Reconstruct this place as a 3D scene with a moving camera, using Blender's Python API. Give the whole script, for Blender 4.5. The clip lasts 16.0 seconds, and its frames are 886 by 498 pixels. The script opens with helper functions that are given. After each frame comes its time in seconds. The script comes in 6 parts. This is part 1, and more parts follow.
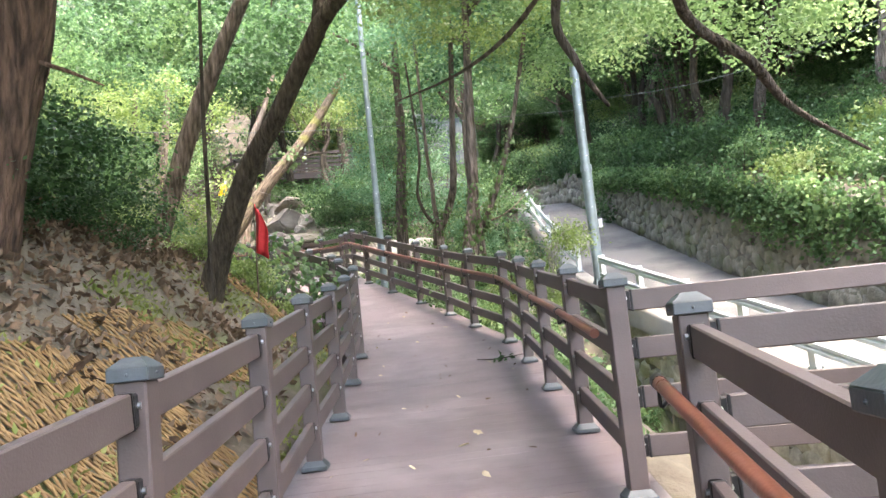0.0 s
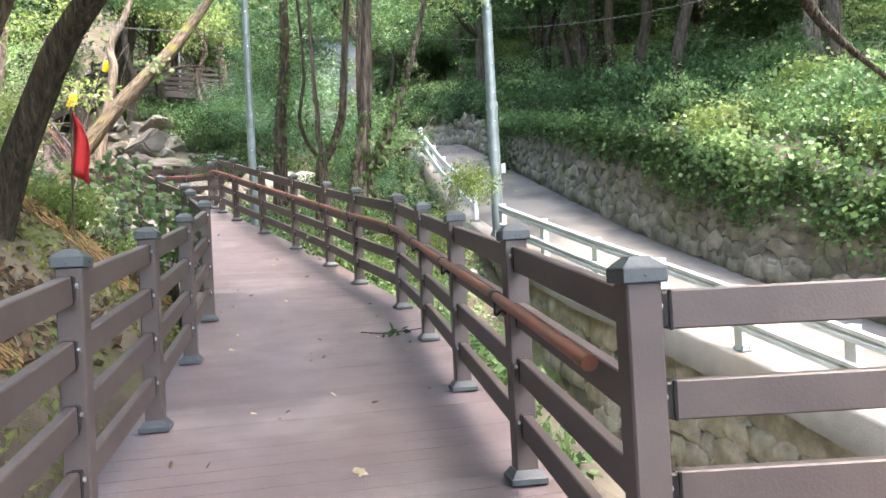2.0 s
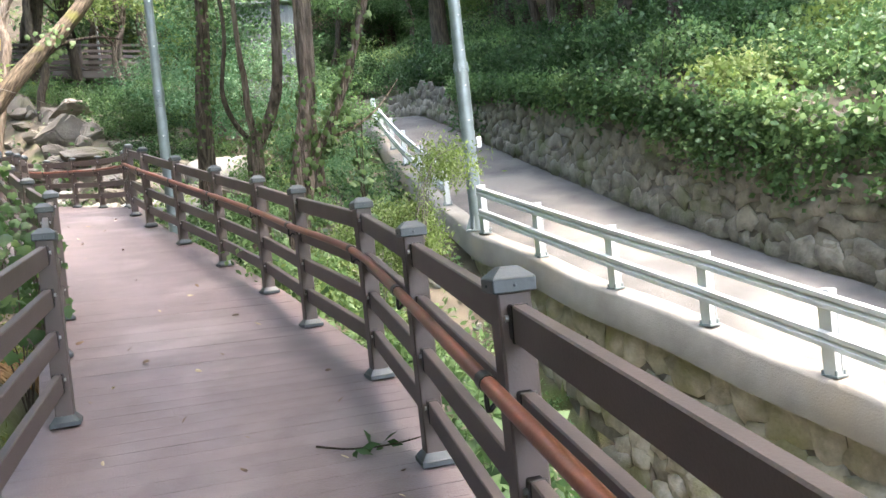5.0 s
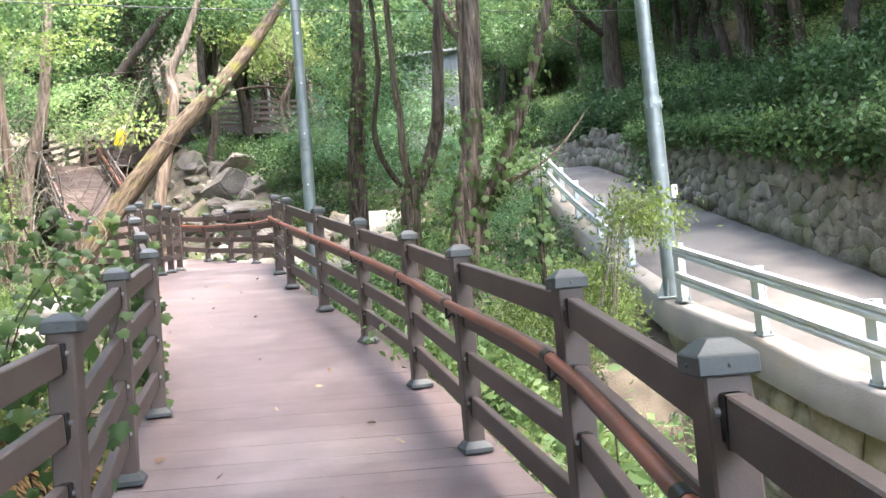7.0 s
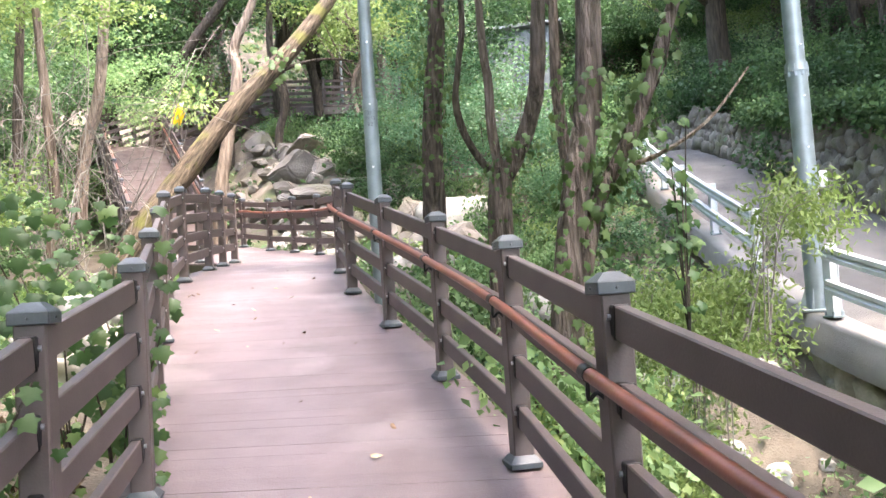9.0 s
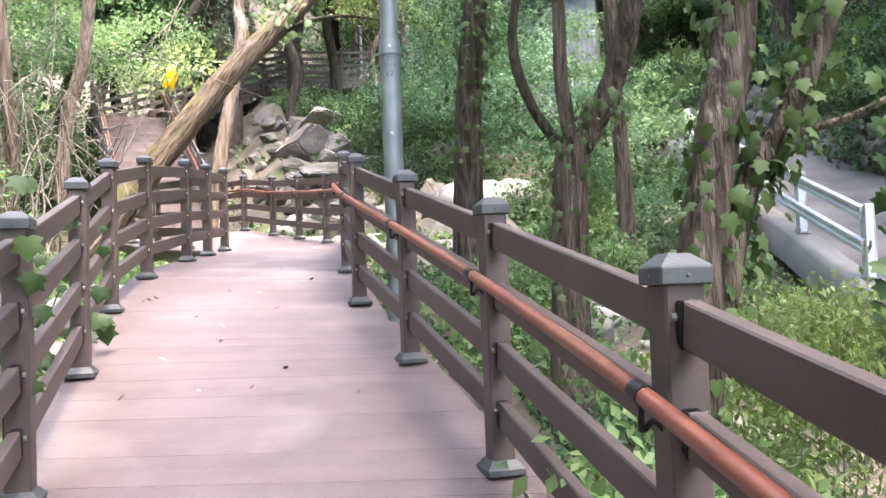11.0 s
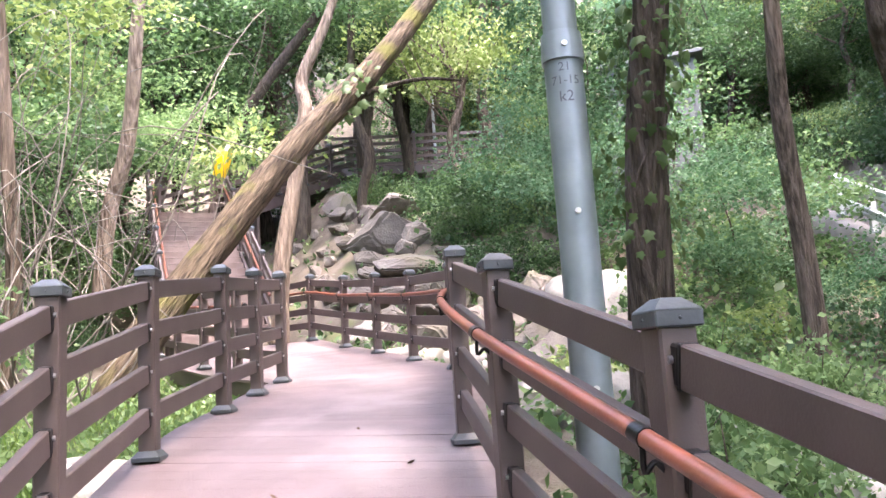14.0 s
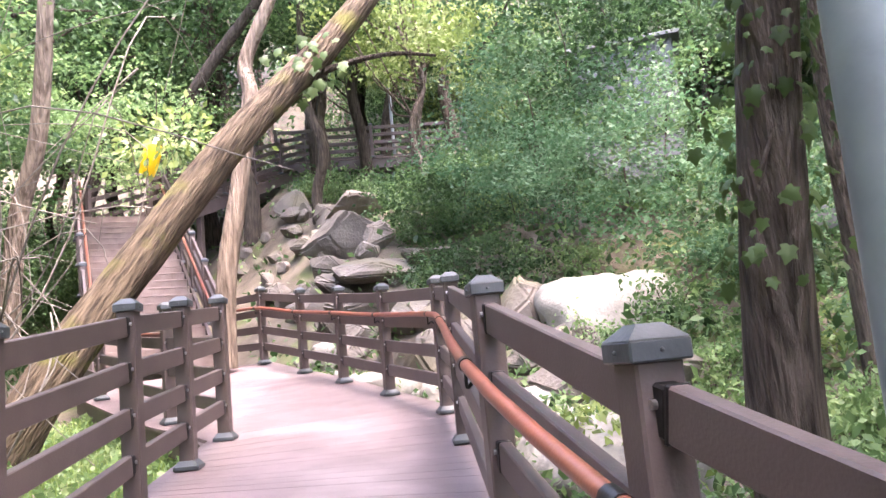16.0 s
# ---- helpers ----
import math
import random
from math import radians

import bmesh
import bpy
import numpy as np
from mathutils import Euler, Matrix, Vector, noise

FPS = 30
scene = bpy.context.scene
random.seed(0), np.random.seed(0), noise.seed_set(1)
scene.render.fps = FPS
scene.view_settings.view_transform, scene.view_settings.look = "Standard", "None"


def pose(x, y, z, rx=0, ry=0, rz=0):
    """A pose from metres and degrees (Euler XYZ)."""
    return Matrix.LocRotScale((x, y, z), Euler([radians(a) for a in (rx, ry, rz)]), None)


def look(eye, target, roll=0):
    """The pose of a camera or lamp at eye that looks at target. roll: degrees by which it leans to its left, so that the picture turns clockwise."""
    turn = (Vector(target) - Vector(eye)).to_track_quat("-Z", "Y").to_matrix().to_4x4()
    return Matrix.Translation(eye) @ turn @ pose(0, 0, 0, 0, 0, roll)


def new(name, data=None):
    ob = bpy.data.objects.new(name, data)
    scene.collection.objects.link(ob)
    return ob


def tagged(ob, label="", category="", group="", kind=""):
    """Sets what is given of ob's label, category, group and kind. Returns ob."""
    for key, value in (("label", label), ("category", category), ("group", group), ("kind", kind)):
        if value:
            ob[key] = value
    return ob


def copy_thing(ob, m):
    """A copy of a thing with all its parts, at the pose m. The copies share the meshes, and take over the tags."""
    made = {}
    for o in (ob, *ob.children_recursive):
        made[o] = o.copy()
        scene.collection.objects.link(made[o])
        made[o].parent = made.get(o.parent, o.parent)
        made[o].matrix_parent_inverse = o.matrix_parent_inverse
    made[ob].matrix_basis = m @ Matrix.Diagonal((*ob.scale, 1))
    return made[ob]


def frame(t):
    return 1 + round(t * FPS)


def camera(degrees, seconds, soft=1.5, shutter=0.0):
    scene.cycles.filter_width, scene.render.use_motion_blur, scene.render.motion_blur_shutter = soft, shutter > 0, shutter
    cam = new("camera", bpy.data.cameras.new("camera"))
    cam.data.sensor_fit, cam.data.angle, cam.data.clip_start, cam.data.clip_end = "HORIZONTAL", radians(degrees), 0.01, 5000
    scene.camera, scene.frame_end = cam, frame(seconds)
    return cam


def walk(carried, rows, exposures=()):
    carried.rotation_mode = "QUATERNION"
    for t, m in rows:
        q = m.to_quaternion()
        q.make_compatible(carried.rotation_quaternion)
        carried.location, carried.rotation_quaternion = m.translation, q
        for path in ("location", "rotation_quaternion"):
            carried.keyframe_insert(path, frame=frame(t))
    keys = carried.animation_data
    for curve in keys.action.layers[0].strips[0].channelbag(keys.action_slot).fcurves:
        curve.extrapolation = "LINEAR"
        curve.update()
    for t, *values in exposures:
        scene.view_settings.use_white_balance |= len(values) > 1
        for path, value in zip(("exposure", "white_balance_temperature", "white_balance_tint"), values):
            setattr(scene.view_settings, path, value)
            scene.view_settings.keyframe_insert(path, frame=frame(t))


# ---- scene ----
cam = camera(58.1, 16.0)
PATH = [
    (0, (1.194, -0.069, 1.391), (0.929, 1.901, 1.605), -5.9),
    (0.5, (1.092, 0.432, 1.42), (0.877, 2.417, 1.543), -3.9),
    (1, (1.063, 0.963, 1.467), (0.923, 2.956, 1.547), -3.8),
    (1.5, (1.019, 1.475, 1.52), (0.93, 3.472, 1.58), -3.6),
    (2, (0.954, 1.951, 1.621), (0.965, 3.95, 1.663), -3.0),
    (2.5, (0.949, 2.471, 1.704), (1.014, 4.469, 1.762), -5.0),
    (3, (0.879, 2.945, 1.727), (0.978, 4.942, 1.754), -5.1),
    (3.2, (0.881, 3.11, 1.79), (0.993, 5.107, 1.806), -5.3),
    (5.3, (0.72, 5.132, 2.087), (0.83, 7.129, 2.047), -6.4),
    (5.5, (0.692, 5.351, 2.054), (0.774, 7.349, 2.025), -6.5),
    (6, (0.621, 5.872, 2.167), (0.581, 7.871, 2.143), -5.8),
    (6.5, (0.623, 6.393, 2.252), (0.464, 8.387, 2.289), -6.7),
    (7, (0.516, 6.858, 2.279), (0.254, 8.836, 2.415), -5.0),
    (7.5, (0.414, 7.329, 2.36), (0.092, 9.299, 2.476), -5.2),
    (8, (0.32, 7.796, 2.45), (-0.151, 9.735, 2.582), -5.2),
    (8.5, (0.15, 8.257, 2.488), (-0.31, 10.2, 2.608), -4.2),
    (8.7, (0.116, 8.413, 2.521), (-0.336, 10.358, 2.637), -4.0),
    (10.8, (-0.481, 10.516, 2.761), (-0.953, 12.458, 2.839), -2.2),
    (11, (-0.574, 10.703, 2.799), (-1.061, 12.641, 2.873), -2.1),
    (11.5, (-0.77, 11.117, 2.894), (-1.292, 13.043, 3.029), -3.9),
    (12, (-0.961, 11.522, 3.012), (-1.574, 13.399, 3.33), -4.5),
    (12.5, (-1.212, 11.967, 3.08), (-1.822, 13.844, 3.403), -3.1),
    (13, (-1.38, 12.424, 3.126), (-1.984, 14.307, 3.43), -3.5),
    (13.5, (-1.554, 12.838, 3.208), (-2.196, 14.71, 3.496), -4.6),
    (14, (-1.825, 13.276, 3.324), (-2.462, 15.149, 3.618), -3.7),
    (14.5, (-2.036, 13.7, 3.425), (-2.658, 15.577, 3.721), -4.2),
    (15, (-2.278, 14.086, 3.504), (-2.889, 15.968, 3.796), -3.6),
    (15.5, (-2.512, 14.459, 3.623), (-3.108, 16.346, 3.912), -3.5),
    (16, (-2.618, 14.842, 3.742), (-3.147, 16.752, 4.015), -5.5),
]
# the picture's brightness and warmth along the way
EXPOSURES = [(0.0, 4.4, 7000, 15), (2.5, 4.4, 7000, 14), (5.5, 4.25, 6900, 13), (8.0, 4.5, 6800, 17), (12.0, 4.4, 6650, 21), (16.0, 4.42, 6680, 30)]
walk(cam, [(t, look(eye, target, roll)) for t, eye, target, roll in PATH], EXPOSURES)

# ---- light ----
SUN_FROM = Vector((0.3, -0.2, 0.93)).normalized()
world = bpy.data.worlds.new("sky")
scene.world = world
world.use_nodes = True
wn = world.node_tree
sky = wn.nodes.new("ShaderNodeTexSky")
sky.sky_type, sky.sun_disc = "NISHITA", False
sky.sun_elevation = math.asin(SUN_FROM.z)
sky.sun_rotation = math.atan2(SUN_FROM.x, SUN_FROM.y) % (2 * math.pi)
sky.dust_density = 3.0
wn.links.new(sky.outputs[0], wn.nodes["Background"].inputs[0])
wn.nodes["Background"].inputs[1].default_value = 0.15
sun = new("sun", bpy.data.lights.new("sun", "SUN"))
sun.data.energy, sun.data.angle, sun.data.color = 0.62, radians(20), (1.0, 0.95, 0.87)
sun.matrix_world = look(SUN_FROM * 40, (0, 0, 0))


# ---- materials ----
def mat(name, c1, c2, scale=6.0, rough=0.7, bump=0.15, fine=60.0, metal=0.0, spread=0.12, stretch=(1, 1, 1), stain=None, sheen=0.5):
    """A surface with two scales of colour variation, a stain colour and fine relief."""
    m = bpy.data.materials.new(name)
    m.use_nodes = True
    nt = m.node_tree
    n, ln = nt.nodes, nt.links
    p = n["Principled BSDF"]
    geo = n.new("ShaderNodeNewGeometry")
    mp = n.new("ShaderNodeMapping")
    mp.inputs["Scale"].default_value = stretch
    ln.new(geo.outputs["Position"], mp.inputs[0])
    big = n.new("ShaderNodeTexNoise")
    big.inputs["Scale"].default_value, big.inputs["Detail"].default_value = scale, 5
    ln.new(mp.outputs[0], big.inputs["Vector"])
    small = n.new("ShaderNodeTexNoise")
    small.inputs["Scale"].default_value, small.inputs["Detail"].default_value = fine, 4
    ln.new(mp.outputs[0], small.inputs["Vector"])
    ramp = n.new("ShaderNodeValToRGB")
    ramp.color_ramp.elements[0].position, ramp.color_ramp.elements[1].position = 0.33, 0.68
    ramp.color_ramp.elements[0].color, ramp.color_ramp.elements[1].color = (*c1, 1), (*c2, 1)
    ln.new(big.outputs[0], ramp.inputs[0])
    col = ramp.outputs[0]
    if stain:
        st = n.new("ShaderNodeTexNoise")
        st.inputs["Scale"].default_value, st.inputs["Detail"].default_value = scale * 0.33, 6
        ln.new(geo.outputs["Position"], st.inputs["Vector"])
        sr = n.new("ShaderNodeValToRGB")
        sr.color_ramp.elements[0].position, sr.color_ramp.elements[1].position = 0.52, 0.66
        ln.new(st.outputs[0], sr.inputs[0])
        mx = n.new("ShaderNodeMixRGB")
        mx.inputs[2].default_value = (*stain, 1)
        ln.new(sr.outputs[0], mx.inputs[0])
        ln.new(col, mx.inputs[1])
        col = mx.outputs[0]
    obj = n.new("ShaderNodeObjectInfo")
    add = n.new("ShaderNodeMath")
    add.operation = "ADD"
    ln.new(obj.outputs["Random"], add.inputs[0])
    ln.new(small.outputs[0], add.inputs[1])
    rng = n.new("ShaderNodeMapRange")
    rng.inputs[1].default_value, rng.inputs[2].default_value = 0.0, 2.0
    rng.inputs[3].default_value, rng.inputs[4].default_value = 1 - 2 * spread, 1 + 2 * spread
    ln.new(add.outputs[0], rng.inputs[0])
    hsv = n.new("ShaderNodeHueSaturation")
    ln.new(col, hsv.inputs["Color"])
    ln.new(rng.outputs[0], hsv.inputs["Value"])
    ln.new(hsv.outputs[0], p.inputs["Base Color"])
    p.inputs["Roughness"].default_value, p.inputs["Metallic"].default_value = rough, metal
    p.inputs["Specular IOR Level"].default_value = sheen
    if bump:
        b = n.new("ShaderNodeBump")
        b.inputs["Strength"].default_value, b.inputs["Distance"].default_value = bump, 0.02
        ln.new(small.outputs[0], b.inputs["Height"])
        ln.new(b.outputs[0], p.inputs["Normal"])
    return m


def bark(name, c1, c2, moss=None, scale=22.0, axis=(0, 0, 1)):
    """Furrowed bark: noise drawn out along the stem, with relief."""
    m = mat(name, c1, c2, scale, 0.9, 1.0, scale * 1.7, 0, 0.25, (1, 1, 0.13), moss, 0.2)
    for nd in m.node_tree.nodes:
        if nd.type == "BUMP":
            nd.inputs["Distance"].default_value = 0.09
        if nd.type == "MAPPING":
            nd.vector_type = "TEXTURE"
            nd.inputs["Scale"].default_value = (1, 1, 7.5)
            nd.inputs["Rotation"].default_value = Vector((0, 0, 1)).rotation_difference(Vector(axis)).to_euler()
        if nd.type == "TEX_NOISE" and abs(nd.inputs["Scale"].default_value - scale * 0.33) < 0.01:
            nd.inputs["Scale"].default_value = 2.2
    return m


def leafy(name, dark, light, pale, thin=0.4, rough=0.5):
    """Leaf: colour varies from leaf to leaf; light comes through it."""
    m = bpy.data.materials.new(name)
    m.use_nodes = True
    n, ln = m.node_tree.nodes, m.node_tree.links
    p, out = n["Principled BSDF"], n["Material Output"]
    geo = n.new("ShaderNodeNewGeometry")
    ramp = n.new("ShaderNodeValToRGB")
    dark, light, pale = ((c[0] * 0.95, c[1], c[2] * 1.22) for c in (dark, light, pale))
    ramp.color_ramp.elements[0].color, ramp.color_ramp.elements[1].color = (*dark, 1), (*pale, 1)
    mid = ramp.color_ramp.elements.new(0.6)
    mid.color = (*light, 1)
    big = n.new("ShaderNodeTexNoise")
    big.inputs["Scale"].default_value = 0.7
    ln.new(geo.outputs["Position"], big.inputs["Vector"])
    mixv = n.new("ShaderNodeMath")
    mixv.operation = "MULTIPLY_ADD"
    mixv.inputs[1].default_value = 0.55
    ln.new(geo.outputs["Random Per Island"], mixv.inputs[0])
    sub = n.new("ShaderNodeMath")
    sub.operation = "MULTIPLY_ADD"
    sub.inputs[1].default_value, sub.inputs[2].default_value = 1.5, -0.52
    ln.new(big.outputs[0], sub.inputs[0])
    ln.new(sub.outputs[0], mixv.inputs[2])
    ln.new(mixv.outputs[0], ramp.inputs[0])
    ln.new(ramp.outputs[0], p.inputs["Base Color"])
    p.inputs["Roughness"].default_value = rough
    p.inputs["Specular IOR Level"].default_value = 0.35
    tr = n.new("ShaderNodeBsdfTranslucent")
    hsv = n.new("ShaderNodeHueSaturation")
    hsv.inputs["Value"].default_value, hsv.inputs["Saturation"].default_value = 1.5, 0.98
    ln.new(ramp.outputs[0], hsv.inputs["Color"])
    ln.new(hsv.outputs[0], tr.inputs[0])
    mx = n.new("ShaderNodeMixShader")
    mx.inputs[0].default_value = thin
    ln.new(p.outputs[0], mx.inputs[1])
    ln.new(tr.outputs[0], mx.inputs[2])
    ln.new(mx.outputs[0], out.inputs[0])
    return m


M_PLANK = mat("deck_board", (0.112, 0.083, 0.081), (0.147, 0.112, 0.11), 3.0, 0.6, 0.25, 90, 0, 0.07, (1, 1, 1), (0.19, 0.155, 0.15))
M_RAIL = mat("brown_composite", (0.062, 0.046, 0.042), (0.082, 0.062, 0.056), 4.0, 0.55, 0.08, 120, 0, 0.06)
M_CAP = mat("grey_cap", (0.035, 0.045, 0.05), (0.058, 0.069, 0.074), 8.0, 0.5, 0.08, 80, 0, 0.06)
M_BLACK = mat("black_metal", (0.012, 0.012, 0.013), (0.025, 0.024, 0.024), 10, 0.42, 0.05, 80, 0.6, 0.05)
M_BOLT = mat("bolt_steel", (0.5, 0.5, 0.5), (0.65, 0.65, 0.64), 10, 0.3, 0, 80, 1.0)
M_PIPE = mat("rust_red_paint", (0.13, 0.043, 0.027), (0.2, 0.062, 0.036), 5.0, 0.42, 0.08, 70, 0, 0.08, (1, 1, 1), (0.16, 0.06, 0.035))
M_GALV = mat("galvanised_steel", (0.14, 0.175, 0.183), (0.2, 0.243, 0.252), 5.0, 0.45, 0.05, 30, 0.3, 0.06)
M_GUARD = mat("white_guardrail", (0.4, 0.425, 0.425), (0.5, 0.525, 0.525), 3.0, 0.45, 0.05, 40, 0.1, 0.05)
M_ASPHALT = mat("worn_road", (0.08, 0.079, 0.077), (0.125, 0.122, 0.117), 1.2, 0.9, 0.5, 140, 0, 0.12, (1, 1, 1), (0.2, 0.185, 0.165), 0.2)
M_CONCRETE = mat("concrete", (0.125, 0.12, 0.11), (0.195, 0.19, 0.178), 1.6, 0.85, 0.3, 50, 0, 0.06, (1, 1, 1), (0.18, 0.155, 0.12))
M_STONE = mat("pale_stone", (0.15, 0.14, 0.11), (0.3, 0.28, 0.24), 4.0, 0.85, 0.7, 24, 0, 0.2, (1, 1, 1), (0.16, 0.155, 0.09))
M_GRANITE = mat("bleached_boulder", (0.19, 0.18, 0.155), (0.31, 0.297, 0.262), 2.2, 0.82, 0.6, 26, 0, 0.14, (1, 1, 1), (0.22, 0.2, 0.15))
M_WALLST = mat("wall_stone", (0.1, 0.091, 0.073), (0.21, 0.193, 0.158), 4.0, 0.9, 0.8, 22, 0, 0.22, (1, 1, 1), (0.09, 0.1, 0.05))
# grey-brown rock, with the stream bed's shade put into its colour
M_DARKROCK = mat("shade_toned_rock", (0.085, 0.074, 0.061), (0.18, 0.158, 0.132), 2.0, 0.88, 0.8, 20, 0, 0.2, (1, 1, 1), (0.12, 0.11, 0.07))
M_MORTAR = mat("mortar_joint", (0.07, 0.063, 0.05), (0.12, 0.11, 0.09), 5.0, 0.95, 0.6, 40)
M_GROUND = mat("soil_litter", (0.055, 0.045, 0.032), (0.115, 0.096, 0.07), 2.6, 0.95, 1.0, 38, 0, 0.2, (1, 1, 1), (0.06, 0.08, 0.02))
M_LITTER = mat("dry_leaf", (0.065, 0.04, 0.023), (0.15, 0.096, 0.055), 18, 0.8, 0.1, 60, 0, 0.25)
M_PALELEAF = mat("pale_dry_leaf", (0.34, 0.27, 0.16), (0.5, 0.43, 0.3), 18, 0.8, 0.1, 60, 0, 0.25)
M_NET = mat("jute_net", (0.15, 0.088, 0.035), (0.25, 0.155, 0.064), 9, 0.9, 0.4, 60, 0, 0.15)
M_RED = mat("red_cloth", (0.42, 0.012, 0.02), (0.55, 0.025, 0.03), 8, 0.75, 0.2, 90)
M_YELLOW = mat("yellow_plastic", (0.8, 0.48, 0.005), (0.88, 0.6, 0.01), 8, 0.4, 0.05, 90)
M_TEXT = mat("dark_print", (0.05, 0.06, 0.07), (0.08, 0.09, 0.1), 20, 0.6, 0, 60)
B_TWIG = mat("dry_twig", (0.1, 0.088, 0.072), (0.21, 0.19, 0.16), 12, 0.9, 0.2, 60)
M_STAIR = mat("stair_board", (0.11, 0.08, 0.068), (0.17, 0.13, 0.115), 4.0, 0.7, 0.3, 80, 0, 0.12)
M_FARWALL = mat("grey_board_hut", (0.07, 0.08, 0.075), (0.12, 0.13, 0.12), 3, 0.8, 0.2, 40)
B_BROWN = bark("brown_bark", (0.045, 0.034, 0.026), (0.17, 0.135, 0.108))
B_DARK = bark("dark_bark", (0.03, 0.024, 0.018), (0.085, 0.068, 0.05))
B_PINE = bark("pine_bark", (0.03, 0.02, 0.015), (0.2, 0.125, 0.09), None, 15.0)
B_LOG = bark("mossy_bark", (0.05, 0.037, 0.025), (0.24, 0.185, 0.125), (0.17, 0.165, 0.05), 26.0, (0.37, 0.42, 0.83))
B_PALE = bark("pale_bark", (0.09, 0.068, 0.05), (0.24, 0.19, 0.145), None, 16.0)
L_MID = leafy("leaf_mid", (0.034, 0.071, 0.02), (0.081, 0.147, 0.045), (0.17, 0.25, 0.07))
L_BRIGHT = leafy("leaf_bright", (0.065, 0.12, 0.032), (0.142, 0.22, 0.068), (0.27, 0.34, 0.12))
L_COOL = leafy("leaf_cool", (0.032, 0.08, 0.028), (0.078, 0.16, 0.062), (0.17, 0.26, 0.12))
# darker leaf; on hills and bank its colour stands in for forest shade
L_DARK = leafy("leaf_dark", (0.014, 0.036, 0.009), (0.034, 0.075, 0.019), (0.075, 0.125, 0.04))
L_IVY = leafy("ivy_leaf", (0.036, 0.065, 0.013), (0.088, 0.138, 0.034), (0.22, 0.265, 0.11), 0.35)
L_GRASS = leafy("grass_blade", (0.09, 0.15, 0.03), (0.19, 0.28, 0.06), (0.36, 0.41, 0.16), 0.4)
L_MOSS = leafy("moss_tuft", (0.07, 0.09, 0.012), (0.14, 0.16, 0.03), (0.23, 0.21, 0.06), 0.3)
L_CLIMB = leafy("climber_leaf", (0.018, 0.045, 0.01), (0.046, 0.095, 0.021), (0.13, 0.185, 0.045), 0.35)
L_YEL = leafy("yellow_green_leaf", (0.078, 0.118, 0.022), (0.172, 0.228, 0.052), (0.29, 0.32, 0.125))


# ---- building helpers ----
def part(name, bm, material, parent=None, label="", smooth=False):
    me = bpy.data.meshes.new(name)
    bm.to_mesh(me)
    bm.free()
    return mesh_part(name, me, material, parent, label, smooth)


def mesh_part(name, me, material, parent=None, label="", smooth=False):
    if material and not me.materials:
        me.materials.append(material)
    if smooth:
        me.shade_smooth()
    ob = new(name, me)
    if parent:
        ob.parent = parent
    if label:
        ob["label"] = label
    return ob


def thing(name, label, category, group="", kind="", at=(0, 0, 0)):
    ob = new(name)
    ob.location = at
    return tagged(ob, label, category, group, kind)


def place(ob, m):
    """Gives an object its pose in the world, under a parent that only stands at a place."""
    base = Matrix.Translation(ob.parent.location) if ob.parent else Matrix()
    if ob.parent and ob.parent.parent:
        base = Matrix.Translation(ob.parent.parent.location) @ ob.parent.matrix_basis
    elif ob.parent:
        base = ob.parent.matrix_basis.copy()
    ob.matrix_basis = base.inverted() @ m
    return ob


def box_bm(sx, sy, sz, bevel=0.004, at=(0, 0, 0), bm=None):
    own = bm is None
    bm = bm or bmesh.new()
    made = bmesh.ops.create_cube(bm, size=1, matrix=Matrix.Translation(at) @ Matrix.Diagonal((sx, sy, sz, 1)))
    if bevel:
        es = list({e for v in made["verts"] for e in v.link_edges})
        bmesh.ops.bevel(bm, geom=es, offset=bevel, segments=1, affect="EDGES")
    return bm


def raw_mesh(name, verts, faces):
    """A mesh from arrays: verts (n, 3), faces (m, 3 or 4)."""
    verts, faces = np.asarray(verts, np.float32), np.asarray(faces, np.int32)
    me = bpy.data.meshes.new(name)
    me.vertices.add(len(verts))
    me.vertices.foreach_set("co", verts.ravel())
    m, k = faces.shape
    me.loops.add(m * k)
    me.loops.foreach_set("vertex_index", faces.ravel())
    me.polygons.add(m)
    me.polygons.foreach_set("loop_start", np.arange(0, m * k, k, dtype=np.int32))
    me.polygons.foreach_set("loop_total", np.full(m, k, np.int32))
    me.update(calc_edges=True)
    return me


def spline(pts, steps):
    """Points of a smooth line through pts (Catmull-Rom)."""
    p = np.array([pts[0], *pts, pts[-1]], float)
    res = []
    for i in range(1, len(p) - 2):
        for s in range(steps):
            t = s / steps
            a, b, c, d = p[i - 1], p[i], p[i + 1], p[i + 2]
            res.append(0.5 * (2 * b + (c - a) * t + (2 * a - 5 * b + 4 * c - d) * t * t + (3 * b - a - 3 * c + d) * t ** 3))
    res.append(p[-2])
    return np.array(res)


